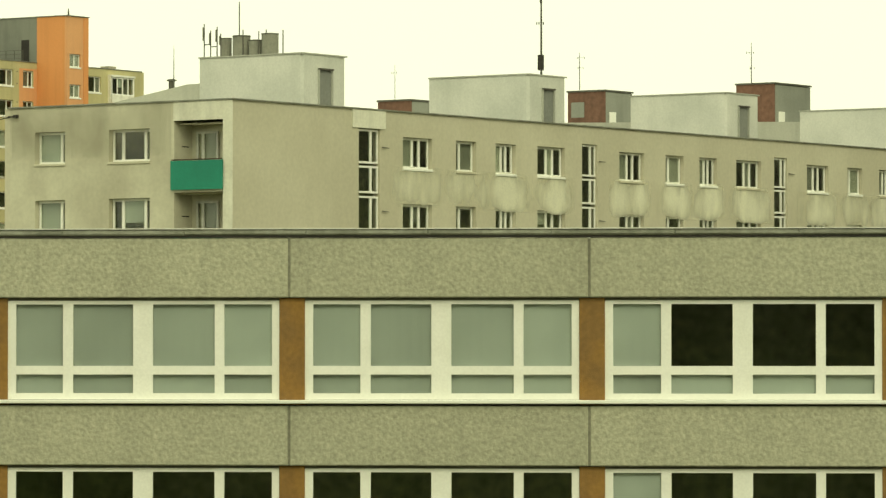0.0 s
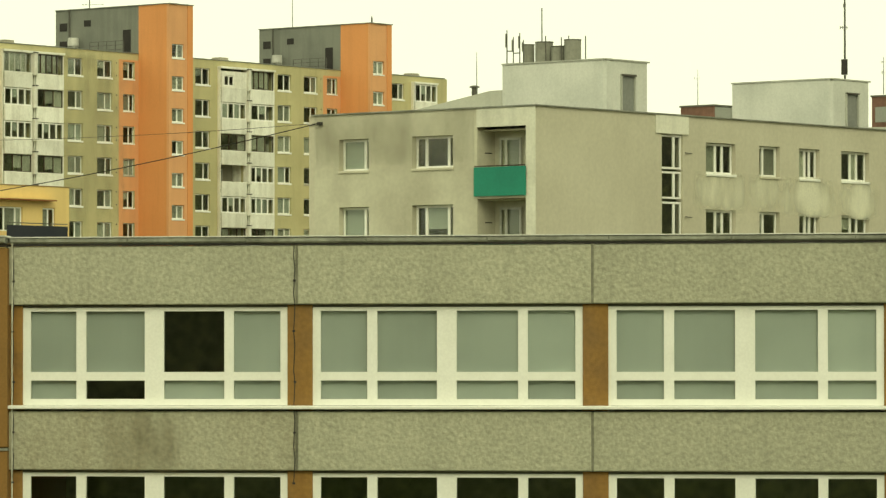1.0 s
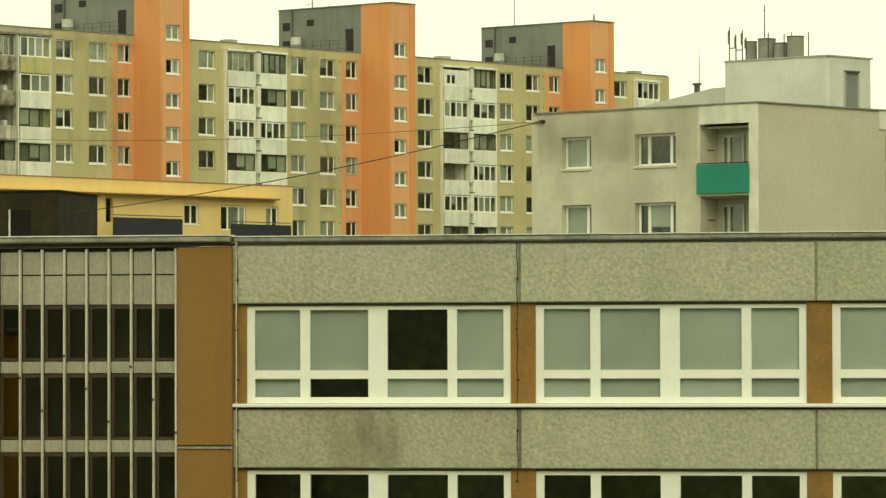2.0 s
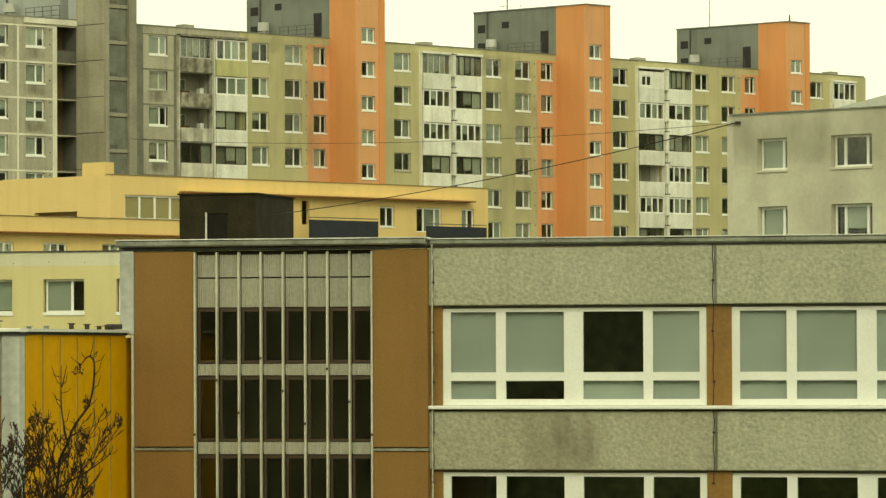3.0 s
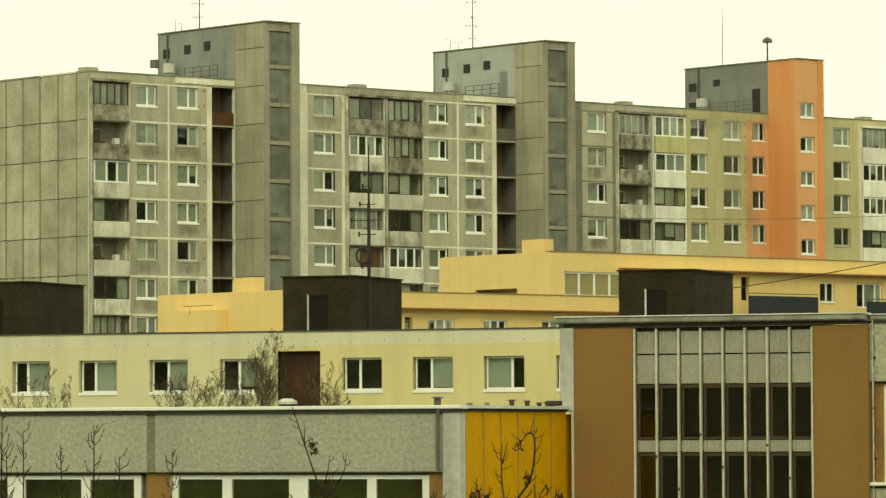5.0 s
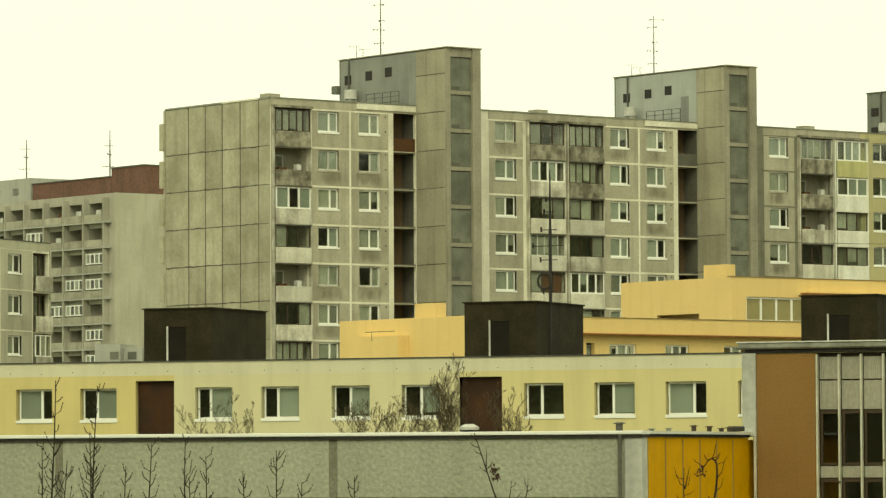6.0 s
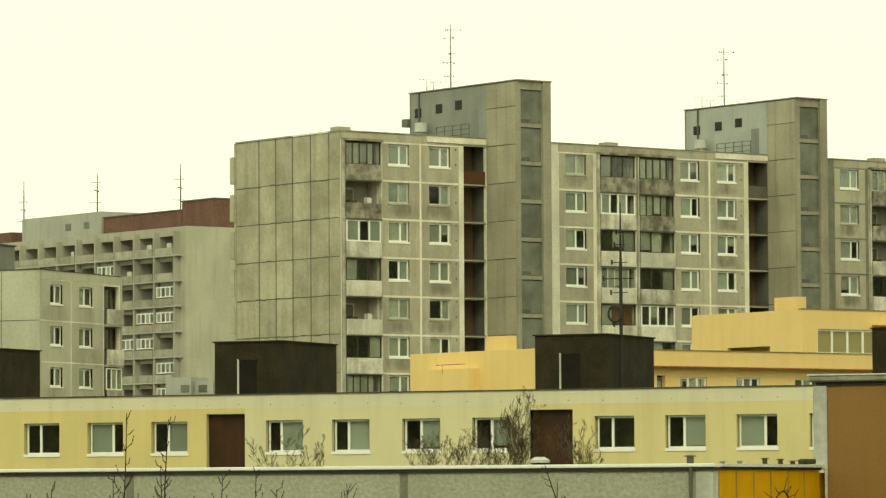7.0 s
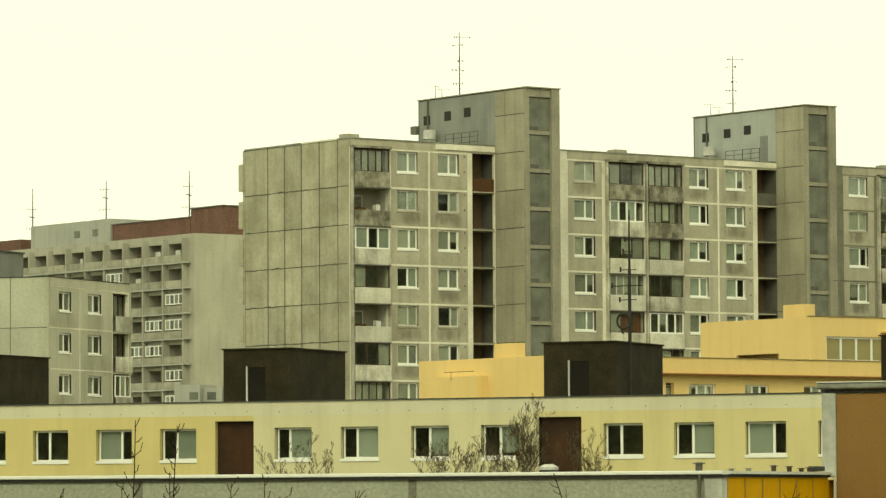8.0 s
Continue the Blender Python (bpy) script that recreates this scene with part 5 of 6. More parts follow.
for i, (x0, x1, f) in enumerate(((0.2, 4.3, 0), (4.6, 9.0, 1), (0.3, 4.2, 2), (4.7, 9.1, 0), (1.0, 8.8, 3))):
    part("damp_stain", skin("u", x0, x1, -0.010 - 0.003 * i, 22.0 - PS * f - 1.6, 22.0 - PS * f), M["damp"], py, "grey damp stain below the windows")
part("end_wall", box(11.75, 12.0, 0, 12.0, 0, PZ - 0.1), M["concrete2"], py)
part("inner_wall", box(0.3, 11.7, 3.0, 3.1, 0, PZ - 0.3), M["room"], py)

# distant block with open loggias and red roof houses
bx = thing("balcony_block", (-213.78, 425.29, 0), 60.5, "distant grey block with rows of open loggias and brick-red roof houses", "apartment building")
XZ, XS = 38.88, 2.85
wall(bx, "gable", "u", 0.0, 16.0, 0, XZ, 0.0, 0.3, [], M["concrete2"], "plain pale grey gable")
hs = [(1.6 + 4.1 * i, 1.6 + 4.1 * i + 3.9, XZ - 3.15 - XS * f, XZ - 1.0 - XS * f) for i in range(13) for f in range(7)]
wall(bx, "wall", "v", 0.301, 56.0, 0, XZ, 0.003, 0.3, hs, M["farwall"], "grey loggia front")
part("roof", box(0.2, 16, 0.2, 56, XZ - 0.3, XZ - 0.05), M["roof"], bx)
part("back_wall", box(15.7, 16.0, 0.301, 56.0, 0, XZ - 0.06), M["palegrey"], bx)
part("end_wall", box(0.0, 16, 56.0, 56.3, 0, XZ - 0.06), M["palegrey"], bx)
part("loggia_wall", box(1.7, 1.85, 0.31, 55.9, 0, XZ - 0.31), M["loggia"], bx, "pale loggia back wall")
for f in range(7):
    z = XZ - 3.15 - XS * f
    part("loggia_floor", box(-0.75, 1.7, 0.9, 55.5, z - 0.18, z + 0.0), M["palegrey"], bx)
    for i in range(13):
        y0 = 1.6 + 4.1 * i
        part("balcony_front", cached("xfront", lambda: box(-0.78, -0.70, 0.15, 3.75, 0.02, 0.80, 0.02).data("balcony_front", M["bxfront"])), None, bx, at=(0, y0, z))
        part("side_wall", cached("xside", lambda: box(-0.72, 1.7, -0.12, 0.10, 0, 2.67).data("side_wall", M["farwall"])), None, bx, at=(0, y0, z))
        q = rnd.random()
        if q < 0.28:
            window(bx, "v", y0 + 1.95, z + 0.95, 3.6, 1.2, 0.0, -0.55, (0.25, 0.5, 0.75), 0.12, ((0, 1.0), (2, 1.0)), 0.0)
        else:
            part("loggia_door", cached("xdoor", lambda: box(1.62, 1.695, 2.4, 3.2, 0, 2.0).data("loggia_door", M["dkframe"])), None, bx, at=(0, y0, z))
            window(bx, "v", y0 + 1.3, z + 0.75, 1.7, 1.3, 1.6, 0.0, (0.5,), 0.14, rnd.choice((((0, 1.0),), (), ((1, 1.0),))), 0.0)
            if q > 0.84:
                part("laundry", box(-0.3, -0.25, y0 + 1.0, y0 + (1.6 if q > 0.9 else 2.0), z + 0.85, z + 1.35), M["redcloth"] if q > 0.93 else M["offwhite"], bx, "washing hung on a loggia")
part("red_roof_house", box(4.0, 14.0, -0.0 + 0.4, 6.9, XZ - 0.06, XZ + 3.2), M["brick"], bx, "brick-red roof house")
part("red_roof_house", box(4.2, 14.0, 7.3, 23.7, XZ - 0.06, XZ + 2.3), M["brick"], bx, "brick-red roof house")
part("cap", box(3.9, 14.1, 0.3, 7.0, XZ + 3.202, XZ + 3.35), M["metal"], bx)
part("cap", box(4.1, 14.1, 7.2, 23.8, XZ + 2.302, XZ + 2.42), M["metal"], bx)
part("roof_house", box(4.0, 14.0, 23.9, 41.5, XZ - 0.06, XZ + 3.1), M["palegrey"], bx, "pale grey roof house")
for y in (26.5, 30.5):
    part("small_window", box(3.95, 3.995, y, y + 1.2, XZ + 1.2, XZ + 2.0), M["dkpanel"], bx)
part("red_roof_house", box(4.0, 14.0, 44.0, 56, XZ - 0.06, XZ + 1.7), M["brick"], bx, "brick-red roof house")


# unseen house front behind the viewpoint, added to close the place and darken reflections
own = thing("house_behind_viewpoint", (0, -1.0, 0), 0, "unseen plain rendered house front added behind the viewpoint for reflections", "apartment building")
part("wall", box(-280, 120, -12, 0, 0, 24), M["behind"], own)
part("roof", box(-280.3, 120.3, -12.3, 0.3, 24.002, 24.4), M["roof"], own)

# added out of view so the slanted facades' panes reflect wall, not sky
side_block = thing("unseen_side_block", (70, 120, 0), 0, "unseen grey block added at the side for darker pane reflections", "apartment building")
part("wall", box(0, 12, 0, 400, 0, 44), M["farwall"], side_block)
part("roof", box(-0.3, 12.3, -0.3, 400.3, 44.002, 44.4), M["roof"], side_block)

# roofs beyond the beige house
rear = thing("rear_block", (0, 245.0, 0), 0, "far pale block hidden behind the beige house", "apartment building")
part("wall", box(-40, 3.0, 0, 19, 0, 21.9), M["palegrey"], rear)


def red_house(x, y, v, u, z, label):
    ob = thing("roof_house", (x, y, 21.9), 59, label, "roof house")
    part("wall", box(0.0, 0.12, 0.0, v, 0, z - 21.9), M["brick"], ob, "brick-red clad side")
    part("wall", box(0.122, u, 0.0, v, 0, z - 21.92), M["slate2"], ob, "grey clad side")
    part("cap", box(-0.06, u + 0.06, -0.06, v + 0.06, z - 21.9, z - 21.8), M["metal"], ob)
    part("small_window", box(0.5, 1.2, -0.03, -0.002, 0.2, 0.9), M["white"], ob)
    part("panel", box(-0.03, -0.002, v * 0.55, v * 0.9, 0.6, z - 22.5), M["slate2"], ob)
    return ob


red_house(-8.81, 249.84, 2.6, 3.0, 24.0, "brick-red and grey clad roof house")
red_house(1.13, 250.0, 2.6, 4.2, 24.4, "taller brick-red and grey clad roof house")
red_house(-20.2, 249.2, 2.4, 2.0, 23.45, "low brick-red and grey clad roof house")
slope = thing("roof_stairhouse", (-37.6, 248.0, 21.9), 0, "pale stair house with a sloping roof", "roof house")
g = Geo()
g.v += [(0, 0, 0), (5.3, 0, 0), (5.3, 0, 2.55), (4.3, 0, 2.5), (0, 0, 1.45), (0, 6, 0), (5.3, 6, 0), (5.3, 6, 2.55), (4.3, 6, 2.5), (0, 6, 1.45)]
g.f += [(0, 1, 2, 3, 4), (9, 8, 7, 6, 5), (4, 3, 8, 9), (3, 2, 7, 8), (1, 6, 7, 2), (0, 4, 9, 5)]
part("wall", g, M["palegrey"], slope)


def vent(x, y, z, h, r, material="metal", cap=""):
    ob = thing("roof_vent", (x, y, z), 0, "small mushroom roof vent with a dull metal cap", "roof vent", "roof vents")
    part("pipe", Geo().tube((0, 0, 0), (0, 0, h * 0.82), r * 0.6, r * 0.6, 8), M[material], ob)
    part("cap", Geo().tube((0, 0, h * 0.80), (0, 0, h * 0.90), r, r, 12).tube((0, 0, h * 0.90), (0, 0, h), r, r * 0.45, 12), M[cap or material], ob)
    return ob


vent(-34.5, 250, 24.2, 0.65, 0.3)
vent(-31.83, 79.0, 9.1, 0.58, 0.20, "dark", "offwhite")
vent(-27.62, 76.2, 9.5, 0.17, 0.12)
for y, h in ((76.9, 0.08), (77.9, 0.10), (79.4, 0.19), (80.35, 0.17), (81.1, 0.12), (81.6, 0.15)):
    vent(-27.22, y, 9.495, h * 0.7, 0.085, "dkframe" if h > 0.11 else "zinc")
bag = tagged(part("sand_bag", Geo().tube((-0.17, 0, 0.06), (0.15, 0.04, 0.065), 0.06, 0.05, 10), M["dark"], None, at=(-27.18, 81.95, 9.50)), "dark slumped sand bag lying on the roof edge", "bag")
for x in (-104.6, -99.2, -88.0, -85.0, -82.0, -72.2, -67.2, -64.5):
    sk = tagged(part("roof_hatch", Geo().box(0, 1.3, 0, 1.0, 0, 0.16, 0.03), M["dark"], None, at=(x, 194.2, YZ - 0.1)), "low dark roof hatch on the yellow row", "roof hatch", "roof hatches")
unit = thing("roof_unit", (-102.3, 201.0, YZ - 0.1), 0, "low pale grey box on the flat roof", "roof unit")
part("body", box(0, 1.5, 0, 2, 0, 1.25), M["palegrey"], unit)
part("body", box(1.502, 2.6, 0.4, 2, 0, 1.05), M["palegrey"], unit)
for x in (0.9, 1.75):
    part("opening", box(x, x + 0.5, 0.37 if x > 1.5 else -0.03, 0.398 if x > 1.5 else -0.002, 0.45, 0.85), M["dkpanel"], unit)


def place(origin, rz, x, y, z):
    a = radians(rz)
    return (origin[0] + x * math.cos(a) - y * math.sin(a), origin[1] + x * math.sin(a) + y * math.cos(a), z)


def antenna(at, h, arms=(), r=0.05, label="thin rooftop television mast with short cross arms", lump=None):
    """A mast on a roof; arms: (height, half length, heading)."""
    ob = thing("roof_antenna", at, 0, label, "antenna", "roof antennas")
    part("mast", Geo().tube((0, 0, 0), (0, 0, h * 0.6), r, r * 0.8).tube((0, 0, h * 0.6), (0, 0, h), r * 0.8, r * 0.45), M["metal"], ob)
    for z, w, head in arms:
        c, s = math.cos(radians(head)) * w, math.sin(radians(head)) * w
        off = 0.35 * (1 if int(z * 10) % 2 else -1)
        boom = part("boom", Geo().tube((-c * (1 - off), -s * (1 - off), z), (c * (1 + off), s * (1 + off), z + 0.02), r * 0.3, r * 0.3, 4), M["metal"], ob)
        for k in (off - 1.0, off * 0.4 - 0.5, off + 1.0):
            part("element", Geo().tube((c * k + s * 0.22, s * k - c * 0.22, z), (c * k - s * 0.22, s * k + c * 0.22, z), r * 0.35, r * 0.35, 4).tube((c * k, s * k, z - 0.08), (c * k, s * k, z + 0.06), r * 0.45, r * 0.45, 4), M["metal"], boom)
    if lump:
        part("junction_box", box(-0.16, 0.12, -0.1, 0.1, lump, lump + 0.7), M["dark"], ob)
    return ob


QF = (-126.81, 276.95)
ARMS = ((1.0, 0.35, 10), (2.0, 0.5, 60), (2.7, 0.2, 20), (3.9, 0.42, 170), (4.5, 0.6, 40))
for s, y, h, arms in ((14.7, 6.2, 4.9, ARMS), (42.5, 6.9, 4.8, ARMS), (70.3, 7.0, 5.6, ()), (98.0, 7.1, 5.2, ((0.5, 0.9, 0), (1.2, 0.12, 0))), (125.8, 7.0, 5.0, ())):
    antenna(place(QF, 60.5, s, y, TH + 0.05), h, arms, 0.055 if arms else 0.04)
for s, y, h in ((14.7, 9.2, 1.1), (42.5, 9.6, 1.2), (42.5, 8.6, 0.9), (14.7, 8.4, 0.8)):
    antenna(place(QF, 60.5, s, y, TH + 0.05), h, ((h - 0.1, 0.4, 30),), 0.03)
mush = thing("roof_siren", place(QF, 60.5, 70.3, 1.7, TH + 0.05), 0, "mushroom-shaped siren on a short mast", "siren")
part("mast", Geo().tube((0, 0, 0), (0, 0, 2.0), 0.09, 0.08), M["metal"], mush)
part("hood", Geo().tube((0, 0, 1.85), (0, 0, 2.1), 0.42, 0.40, 12).tube((0, 0, 2.1), (0, 0, 2.3), 0.40, 0.12, 12), M["metal"], mush)
antenna(place(QF, 60.5, 125.8, -2.5, TH + 0.05), 0.75, (), 0.1, "short stub mast on the orange lift tower")
XO = (-213.78, 425.29)
for y, z0 in ((47.6, 40.58), (31.0, 41.95), (13.2, 41.25)):
    antenna(place(XO, 60.5, 8.0, y, z0), 47.05 - z0, ((1.6, 0.6, 30), (3.0, 0.7, 100), (4.0, 0.5, 30)), 0.09)
PM = (-20.6, 166.93)
antenna(place(PM, 59, 28.3, 4.3, 21.33), 5.0, ((2.4, 0.16, 20), (3.4, 0.10, 70), (4.3, 0.30, 20)), 0.055, lump=0.25)
antenna((-10.3, 250.2, 24.1), 2.2, ((1.3, 0.16, 10), (1.9, 0.22, 20)), 0.03)
antenna((-0.2, 251.0, 24.5), 2.4, ((0.9, 0.14, 10), (1.8, 0.22, 20)), 0.03)
antenna((-21.2, 249.9, 23.54), 2.1, ((1.6, 0.14, 10),), 0.022)
antenna((-34.3, 249.5, 24.2), 2.6, (), 0.03)
# tall dark mast with a coiled ring beside the second roof hut
mast = thing("roof_mast", (-75.36, 198.0, YZ - 0.1), 0, "tall black mast with coiled ring and short arms", "antenna")
part("mast", Geo().tube((0, 0, 0), (0, 0, 6.5), 0.10, 0.09, 8).tube((0, 0, 6.5), (0, 0, 9.5), 0.07, 0.03, 8), M["dark"], mast)
ring, R, K, J = Geo(), 0.39, 24, 6
for i in range(K):
    for j in range(J):
        q = []
        for a, b in ((i, j), (i + 1, j), (i + 1, j + 1), (i, j + 1)):
            t, u = 2 * math.pi * (a % K) / K, 2 * math.pi * (b % J) / J
            rr = R + 0.065 * math.cos(u)
            q.append((-0.28 + 0.9 * rr * math.cos(t), -0.1 + 0.065 * math.sin(u), 3.95 + rr * math.sin(t)))
        ring.quad(*q)
part("cable_coil", ring, M["dark"], mast)
for z, w in ((3.4, 0.35), (5.0, 0.5), (5.7, 0.9), (6.5, 0.45), (7.4, 0.3), (8.0, 0.2)):
    part("arm", Geo().tube((-w, -0.05, z), (w * 0.8, -0.05, z), 0.03, 0.03, 4).tube((-w, -0.05, z - 0.1), (-w, -0.05, z + 0.15), 0.05, 0.05, 5), M["dark"], mast)
# mobile-phone aerials on the first white lift house
cell = thing("aerial_group", place(PM, 59, 11.3, 6.5, 21.345), 59, "cluster of grey mobile aerial drums and poles", "aerial")
for y0, y1, h in ((8.96, 9.45, 0.85), (7.98, 8.75, 0.92), (7.25, 7.9, 0.7), (6.46, 7.19, 0.95)):
    ym, rr = (y0 + y1) / 2 - 6.5, (y1 - y0) / 2
    drum = part("drum", Geo().tube((0, ym, 0.05), (0, ym, h), rr, rr, 14), M["aerial"], cell, "weathered grey aerial drum")
    part("rim", Geo().tube((0, ym, h), (0, ym, h + 0.05), rr * 1.04, rr * 1.04, 14), M["metal"], drum)
for y, h in ((2.95, 1.45), (2.6, 1.15), (2.25, 1.3), (2.05, 1.0), (1.75, 2.4), (1.55, 1.2), (0.7, 1.1), (0.3, 1.15), (-0.6, 1.1)):
    x = -1.2 if y > 2 else -0.3
    part("pole", Geo().tube((x, y, 0), (x, y, h), 0.03, 0.025, 6), M["metal"], cell)
    if y > 2:
        part("aerial_panel", box(x - 0.03, x + 0.03, y + 0.035, y + 0.075, h * 0.5, h * 0.9), M["aerial"], cell)
for y0, z in ((2.6, 0.55), (2.25, 0.45)):
    part("bracket", Geo().tube((-1.2, y0, z), (-1.2, y0 + 0.3, z), 0.03, 0.03, 4), M["metal"], cell)


def cable(a, b, sag, r):
    a, b = Vector(a), Vector(b)
    pts = [a.lerp(b, i / 24) - Vector((0, 0, sag * 4 * (i / 24) * (1 - i / 24))) for i in range(25)]
    g = Geo()
    for p, q in zip(pts, pts[1:]):
        g.tube(p, q, r, r, 5)
    return tagged(part("overhead_cable", g, M["dark"], None), "thin dark overhead cable strung between the houses", "cable", "overhead cables")


fix = Vector(place(PM, 59, -0.1, 11.3, 18.45))
part("cable_bracket", Geo().box(-0.14, 0.06, 11.15, 11.35, 18.38, 18.5), M["dark"], mid, "black cable bracket")
cable(fix, (-57.9, 196.3, 15.6), 0.35, 0.02)
cable(fix, (-70.0, 214.0, 20.4), 0.5, 0.010)
cable((-3.0, 192.0, 30.2), (30.0, 190.0, 20.5), 0.9, 0.012)


# ---------------------------------------------------------------- bare trees and shrubs
def bare_tree(name, base, top, foot, radius, stems, spread, seed, levels, label, material="bark", pods=0.0, thick=0.03, fine=0.008, bend=0.16, kids=2, group="", lean=0.0):
    """A trunk to the height foot, then stems that fork into ever finer bare twigs up to top within radius; pods: share of tips with dry seed clusters."""
    rr = random.Random(seed)
    segs, tips = [], []

    def grow(p, d, length, r, level):
        n = 6 if level < 1 else 4
        for i in range(n):
            d = (d + Vector((rr.gauss(0, bend), rr.gauss(0, bend), rr.gauss(0.06, bend * 0.5)))).normalized()
            q = p + d * (length / n)
            r2 = max(fine, r * (1 - 0.55 / n))
            segs.append((p, q, r, r2, level))
            if level < levels and i > 0:
                for _ in range(kids if i == n - 1 else max(1, kids - 1)):
                    side = Vector((rr.gauss(0, 1), rr.gauss(0, 1), rr.uniform(0.1, 1.0))).normalized()
                    grow(q, (d * 0.9 + side * 0.7).normalized(), length * rr.uniform(0.28, 0.5), max(fine, r2 * 0.6), level + 1)
            p, r = q, r2
        if level >= levels - 1:
            tips.append(p)

    for k in range(stems):
        ang = 2 * math.pi * (k + rr.random()) / stems
        w = spread * rr.uniform(0.5, 1.1)
        grow(Vector((0, 0, 0)), Vector((math.cos(ang) * w, math.sin(ang) * w, 1)).normalized(), rr.uniform(0.65, 1.0), thick, 0)
    hi = max(q.z for _, q, _, _, _ in segs)
    wide = max(math.hypot(q.x, q.y) for _, q, _, _, _ in segs)

    def fit(p):
        z = (top - foot) * p.z / hi
        return Vector((p.x * radius / wide + lean * z, p.y * radius / wide, foot + z))

    trunk, crown, fruit = Geo(), Geo(), Geo()
    trunk.tube((0, 0, -0.05), (0, 0, foot + 0.02), thick * 2.6, thick * 1.7, 8)
    for p, q, r, r2, level in segs:
        (trunk if level == 0 else crown).tube(fit(p), fit(q), r, r2, 5 if level == 0 else 3)
    ob = thing(name, base, 0, label, "tree", group)
    part("trunk", trunk, M[material], ob)
    part("crown", crown, M[material], ob, "bare branches and fine twigs")
    if pods:
        for p in tips:
            if rr.random() < pods:
                for _ in range(8):
                    c = fit(p) + Vector((rr.gauss(0, 0.03), rr.gauss(0, 0.03), rr.gauss(-0.03, 0.045)))
                    fruit.tube(c, c + Vector((rr.gauss(0, 0.02), rr.gauss(0, 0.02), -0.05)), 0.012, 0.005, 4)
        tagged(part("seed_cluster", fruit, M["pod"], ob, "dry brown hanging seed clusters"), kind="stuff")
    return ob


LB = "leafless dark shrub tree with dry seed clusters"
GB = "bare trees by the wing"
for x, y, top, foot, rad, stems, seed, lean in ((-23.05, 66.0, 8.25, 5.4, 1.3, 10, 11, 0.02), (-24.4, 65.4, 7.8, 5.2, 1.3, 9, 5, -0.04), (-25.9, 66.2, 8.0, 5.2, 1.3, 8, 8, 0.0), (-31.5, 66.4, 7.8, 5.6, 1.3, 8, 17, 0.0)):
    bare_tree("bare_tree", (x, y, 0), top, foot, rad, stems, 0.45, seed, 3, LB, pods=0.11, thick=0.024, fine=0.0065, bend=0.16, kids=2, group=GB, lean=lean)


def arching_stem(base, runs, seed, twigs, pod_at):
    """A shrub of a few long bare stems; runs: stems as (radius, points (x, z) above the base); pod_at: where seed clusters hang."""
    rr = random.Random(seed)
    trunk, crown, fruit = Geo(), Geo(), Geo()
    for r, pts in runs:
        P = [Vector((x, 0.05 * math.sin(3 * z), z)) for x, z in pts]
        P = [P[0]] + P + [P[-1]]
        line = []
        for a, b, c, d in zip(P, P[1:], P[2:], P[3:]):
            for k in range(6):
                t = k / 6
                line.append(0.5 * (2 * b + (c - a) * t + (2 * a - 5 * b + 4 * c - d) * t * t + (3 * b - a - 3 * c + d) * t ** 3))
        line.append(P[-1])
        n = len(line) - 1
        for k, (a, b) in enumerate(zip(line, line[1:])):
            ra, rb = (r * (1 - 0.7 * q / n) for q in (k, k + 1))
            (trunk if r > 0.02 else crown).tube(a, b, ra, rb, 6)
            if a.z > 7.0 and rr.random() < twigs:
                w = rr.choice((-1, 1)) * rr.uniform(0.08, 0.22)
                m = a + Vector((w * 0.6, rr.gauss(0, 0.05), rr.uniform(0.02, 0.10)))
                e = m + Vector((w * 0.3, rr.gauss(0, 0.03), rr.uniform(0.05, 0.18)))
                crown.tube(a, m, 0.009, 0.007, 4).tube(m, e, 0.007, 0.004, 4)
    for x, z in pod_at:
        for _ in range(26):
            c = Vector((x + rr.gauss(0, 0.035), rr.gauss(0, 0.035), z + rr.gauss(-0.02, 0.055)))
            fruit.tube(c, c + Vector((rr.gauss(0, 0.025), rr.gauss(0, 0.02), rr.uniform(-0.06, 0.02))), 0.014, 0.006, 4)
    ob = thing("bare_tree", base, 0, "leafless shrub with long arching stems and dry seed clusters", "tree", GB)
    part("trunk", trunk, M["bark"], ob)
    part("crown", crown, M["bark"], ob, "bare side twigs")
    tagged(part("seed_cluster", fruit, M["pod"], ob, "dry brown hanging seed clusters"), kind="stuff")
    return ob


arching_stem((-22.93, 66.0, -0.08),
             ((0.030, ((0.0, 0), (0.02, 6.4), (0.27, 7.7), (0.62, 8.3), (0.68, 8.9), (0.58, 9.05), (0.44, 8.9))),
              (0.018, ((0.25, 7.6), (0.14, 8.2), (0.11, 8.9))), (0.014, ((0.13, 8.55), (0.21, 8.92))), (0.016, ((0.3, 7.75), (0.62, 7.9))),
              (0.016, ((0.05, 6.9), (0.6, 7.2), (0.95, 7.45), (1.02, 7.6))), (0.016, ((0.02, 6.8), (-0.25, 7.6), (-0.4, 8.15))),
              (0.016, ((0.04, 7.0), (-0.1, 7.7), (-0.12, 8.1)))),
             7, 0.4, ((0.42, 8.86), (0.56, 8.35), (0.5, 7.8), (-0.38, 8.02), (-0.14, 8.0), (-0.75, 7.7), (-0.95, 7.62), (-1.2, 7.6)))
arching_stem((-25.45, 66.0, 0),
             ((0.026, ((0.0, 0), (-0.05, 6.4), (-0.38, 7.7), (-0.65, 8.3), (-0.87, 8.85), (-1.05, 9.42))),
              (0.014, ((-0.5, 8.0), (-0.42, 8.35), (-0.40, 8.62))), (0.014, ((-0.45, 7.85), (-0.15, 8.3), (-0.1, 8.65))), (0.012, ((-0.86, 8.8), (-0.84, 9.15)))),
             9, 0.25, ((-0.68, 8.82), (-0.66, 8.72)))


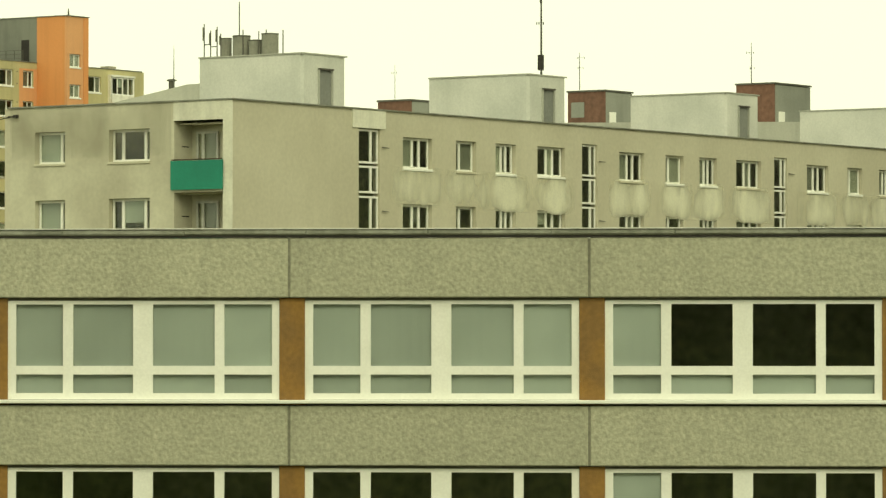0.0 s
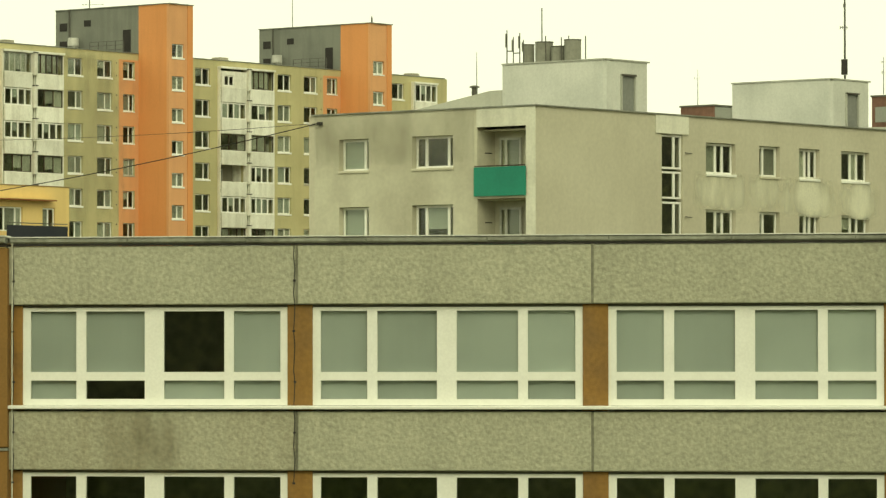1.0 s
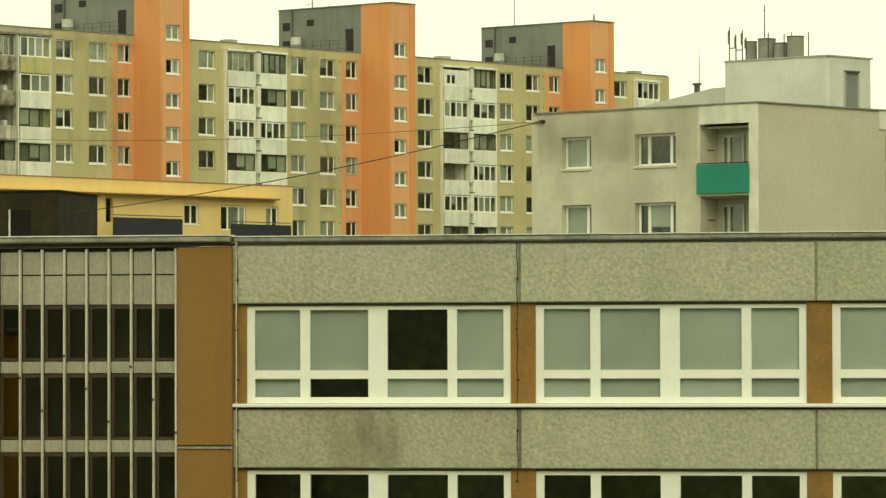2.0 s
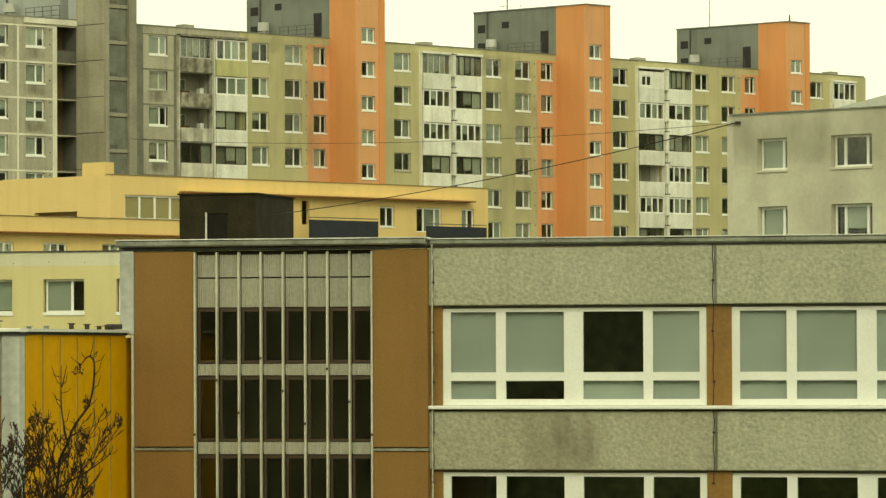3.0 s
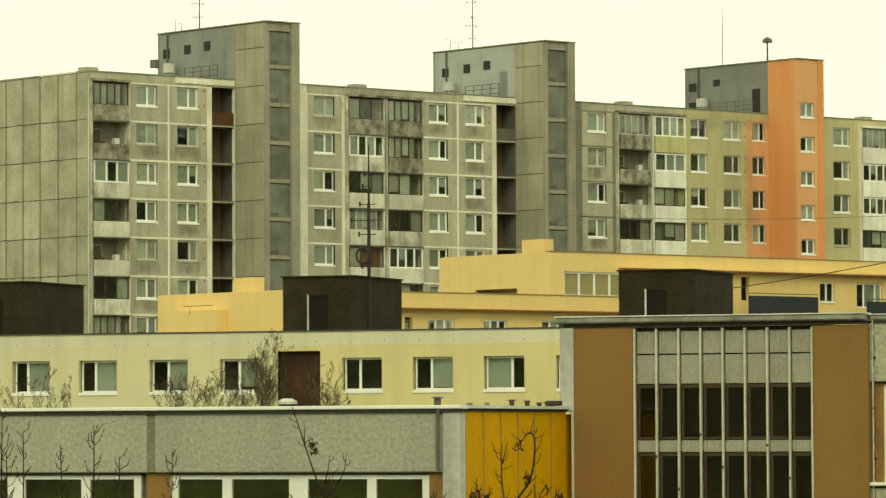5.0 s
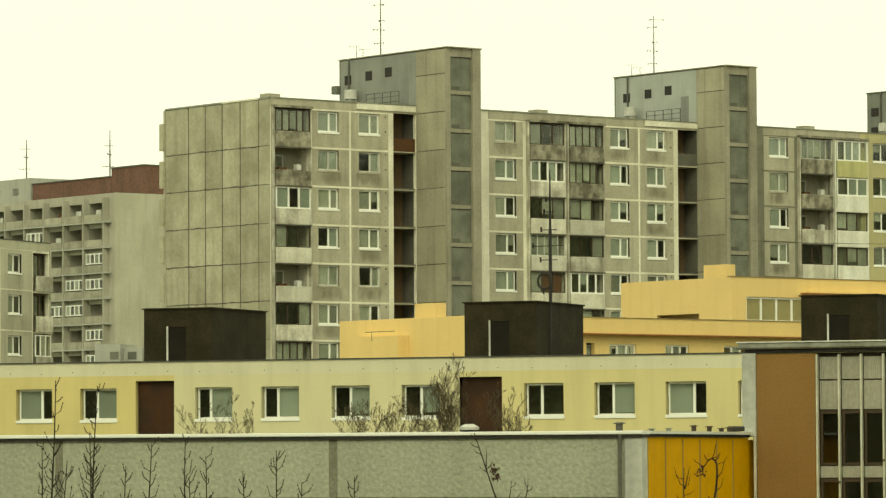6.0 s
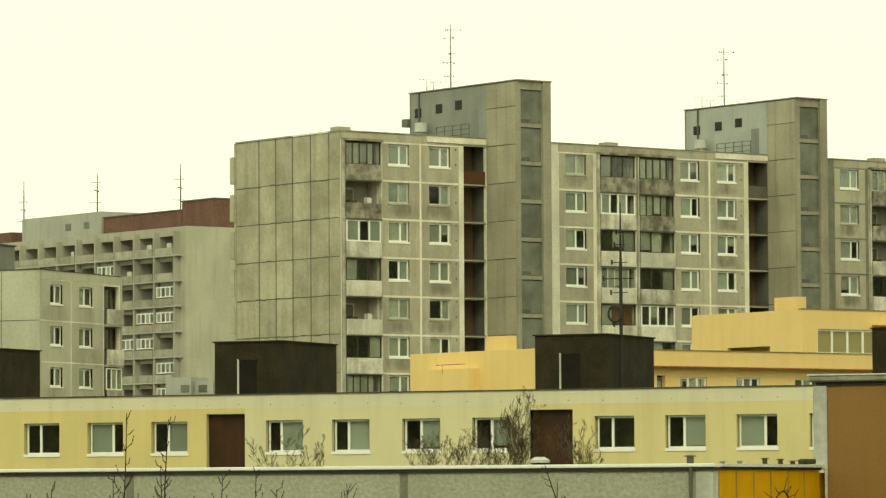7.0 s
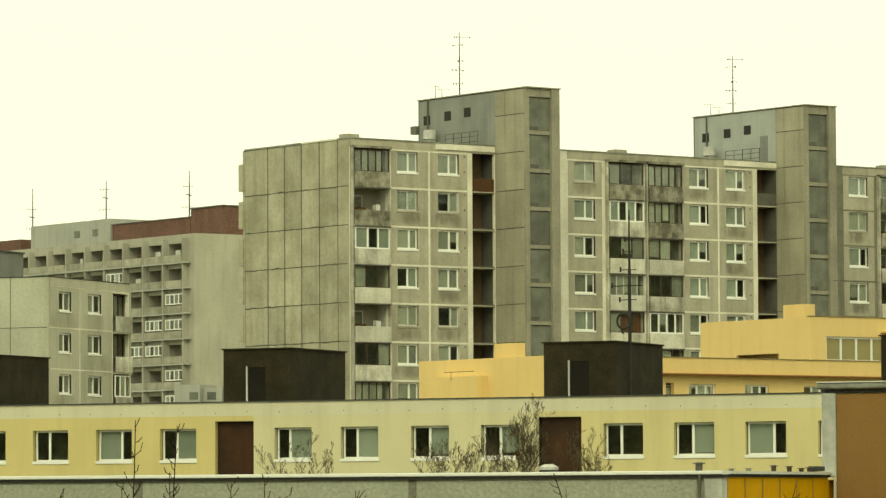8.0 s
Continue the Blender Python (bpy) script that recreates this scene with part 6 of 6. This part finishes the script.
def sapling(base, top, foot, lean, seed, side=0.42):
    """A single upright leader with short budding twigs set alternately along it."""
    rr = random.Random(seed)
    g, twigs = Geo(), Geo()
    n = 14
    p, r = Vector((0, 0, 0)), 0.034
    ph = rr.uniform(0, 6)
    for i in range(n):
        t = (i + 1) / n
        z = foot * 0.6 + (top - foot * 0.6) * t
        q = Vector((lean * (z - foot) + 0.035 * math.sin(ph + 5 * t), 0.03 * math.cos(ph + 4 * t), z))
        r2 = 0.028 * (1 - t) + 0.007
        g.tube(p, q, r, r2, 5)
        if z > foot:
            for _ in range(3):
                w = (1 if (i + _) % 2 else -1) * side * rr.uniform(0.45, 1.25) * (1.25 - t)
                b0 = p.lerp(q, rr.random())
                b1 = b0 + Vector((w * 0.6, rr.gauss(0, 0.06), abs(w) * rr.uniform(0.3, 0.8)))
                b2 = b1 + Vector((w * 0.35, rr.gauss(0, 0.04), abs(w) * rr.uniform(0.6, 1.3)))
                twigs.tube(b0, b1, 0.009, 0.007, 4).tube(b1, b2, 0.007, 0.004, 4)
                for b in (b1, b2, b1.lerp(b2, 0.5)):
                    twigs.tube(b + Vector((0, 0, -0.012)), b + Vector((0.004, 0, 0.016)), 0.013, 0.006, 5)
        p, r = q, r2
    ob = thing("sapling_tree", base, 0, "slender leafless sapling with upright budding twigs", "tree", "saplings")
    part("trunk", g, M["bark"], ob)
    part("crown", twigs, M["bark"], ob, "short budding side twigs")
    return ob


for i, (x, h, ln) in enumerate(((-34.5, 10.4, 0.03), (-34.05, 10.3, 0.06), (-32.5, 9.35, 0), (-31.5, 9.05, 0), (-30.5, 9.15, 0), (-35.4, 9.25, 0), (-36.3, 9.0, 0), (-31.1, 8.8, 0), (-29.4, 8.7, 0.05), (-33.0, 8.9, 0), (-32.1, 8.7, -0.04), (-35.0, 9.0, 0.05), (-33.6, 9.1, -0.05), (-34.75, 8.9, 0.0), (-33.3, 9.3, 0.03), (-35.8, 9.1, -0.03), (-30.0, 8.6, 0.04), (-34.3, 9.5, -0.06))):
    sapling((x, 66.0 + 0.7 * (i % 3), 0), h, 7.0, ln, 30 + i)
for x, h, rad, sd, st, sp in ((-71.9, 13.7, 2.3, 3, 9, 0.45), (-72.4, 12.9, 2.3, 31, 10, 0.9), (-74.3, 12.1, 2.2, 14, 8, 0.9), (-75.8, 11.9, 2.2, 4, 8, 1.0), (-68.9, 12.4, 1.9, 6, 9, 0.7), (-83.6, 12.1, 2.2, 9, 4, 0.9), (-81.9, 11.7, 1.5, 19, 3, 0.9)):
    bare_tree("birch_tree", (x, 176.0, 0), h, 9.0, rad, st, sp, sd, 4, "twiggy leafless grey-brown birch before the yellow row", "twig", thick=0.016, fine=0.0055, bend=0.22, group="birches")
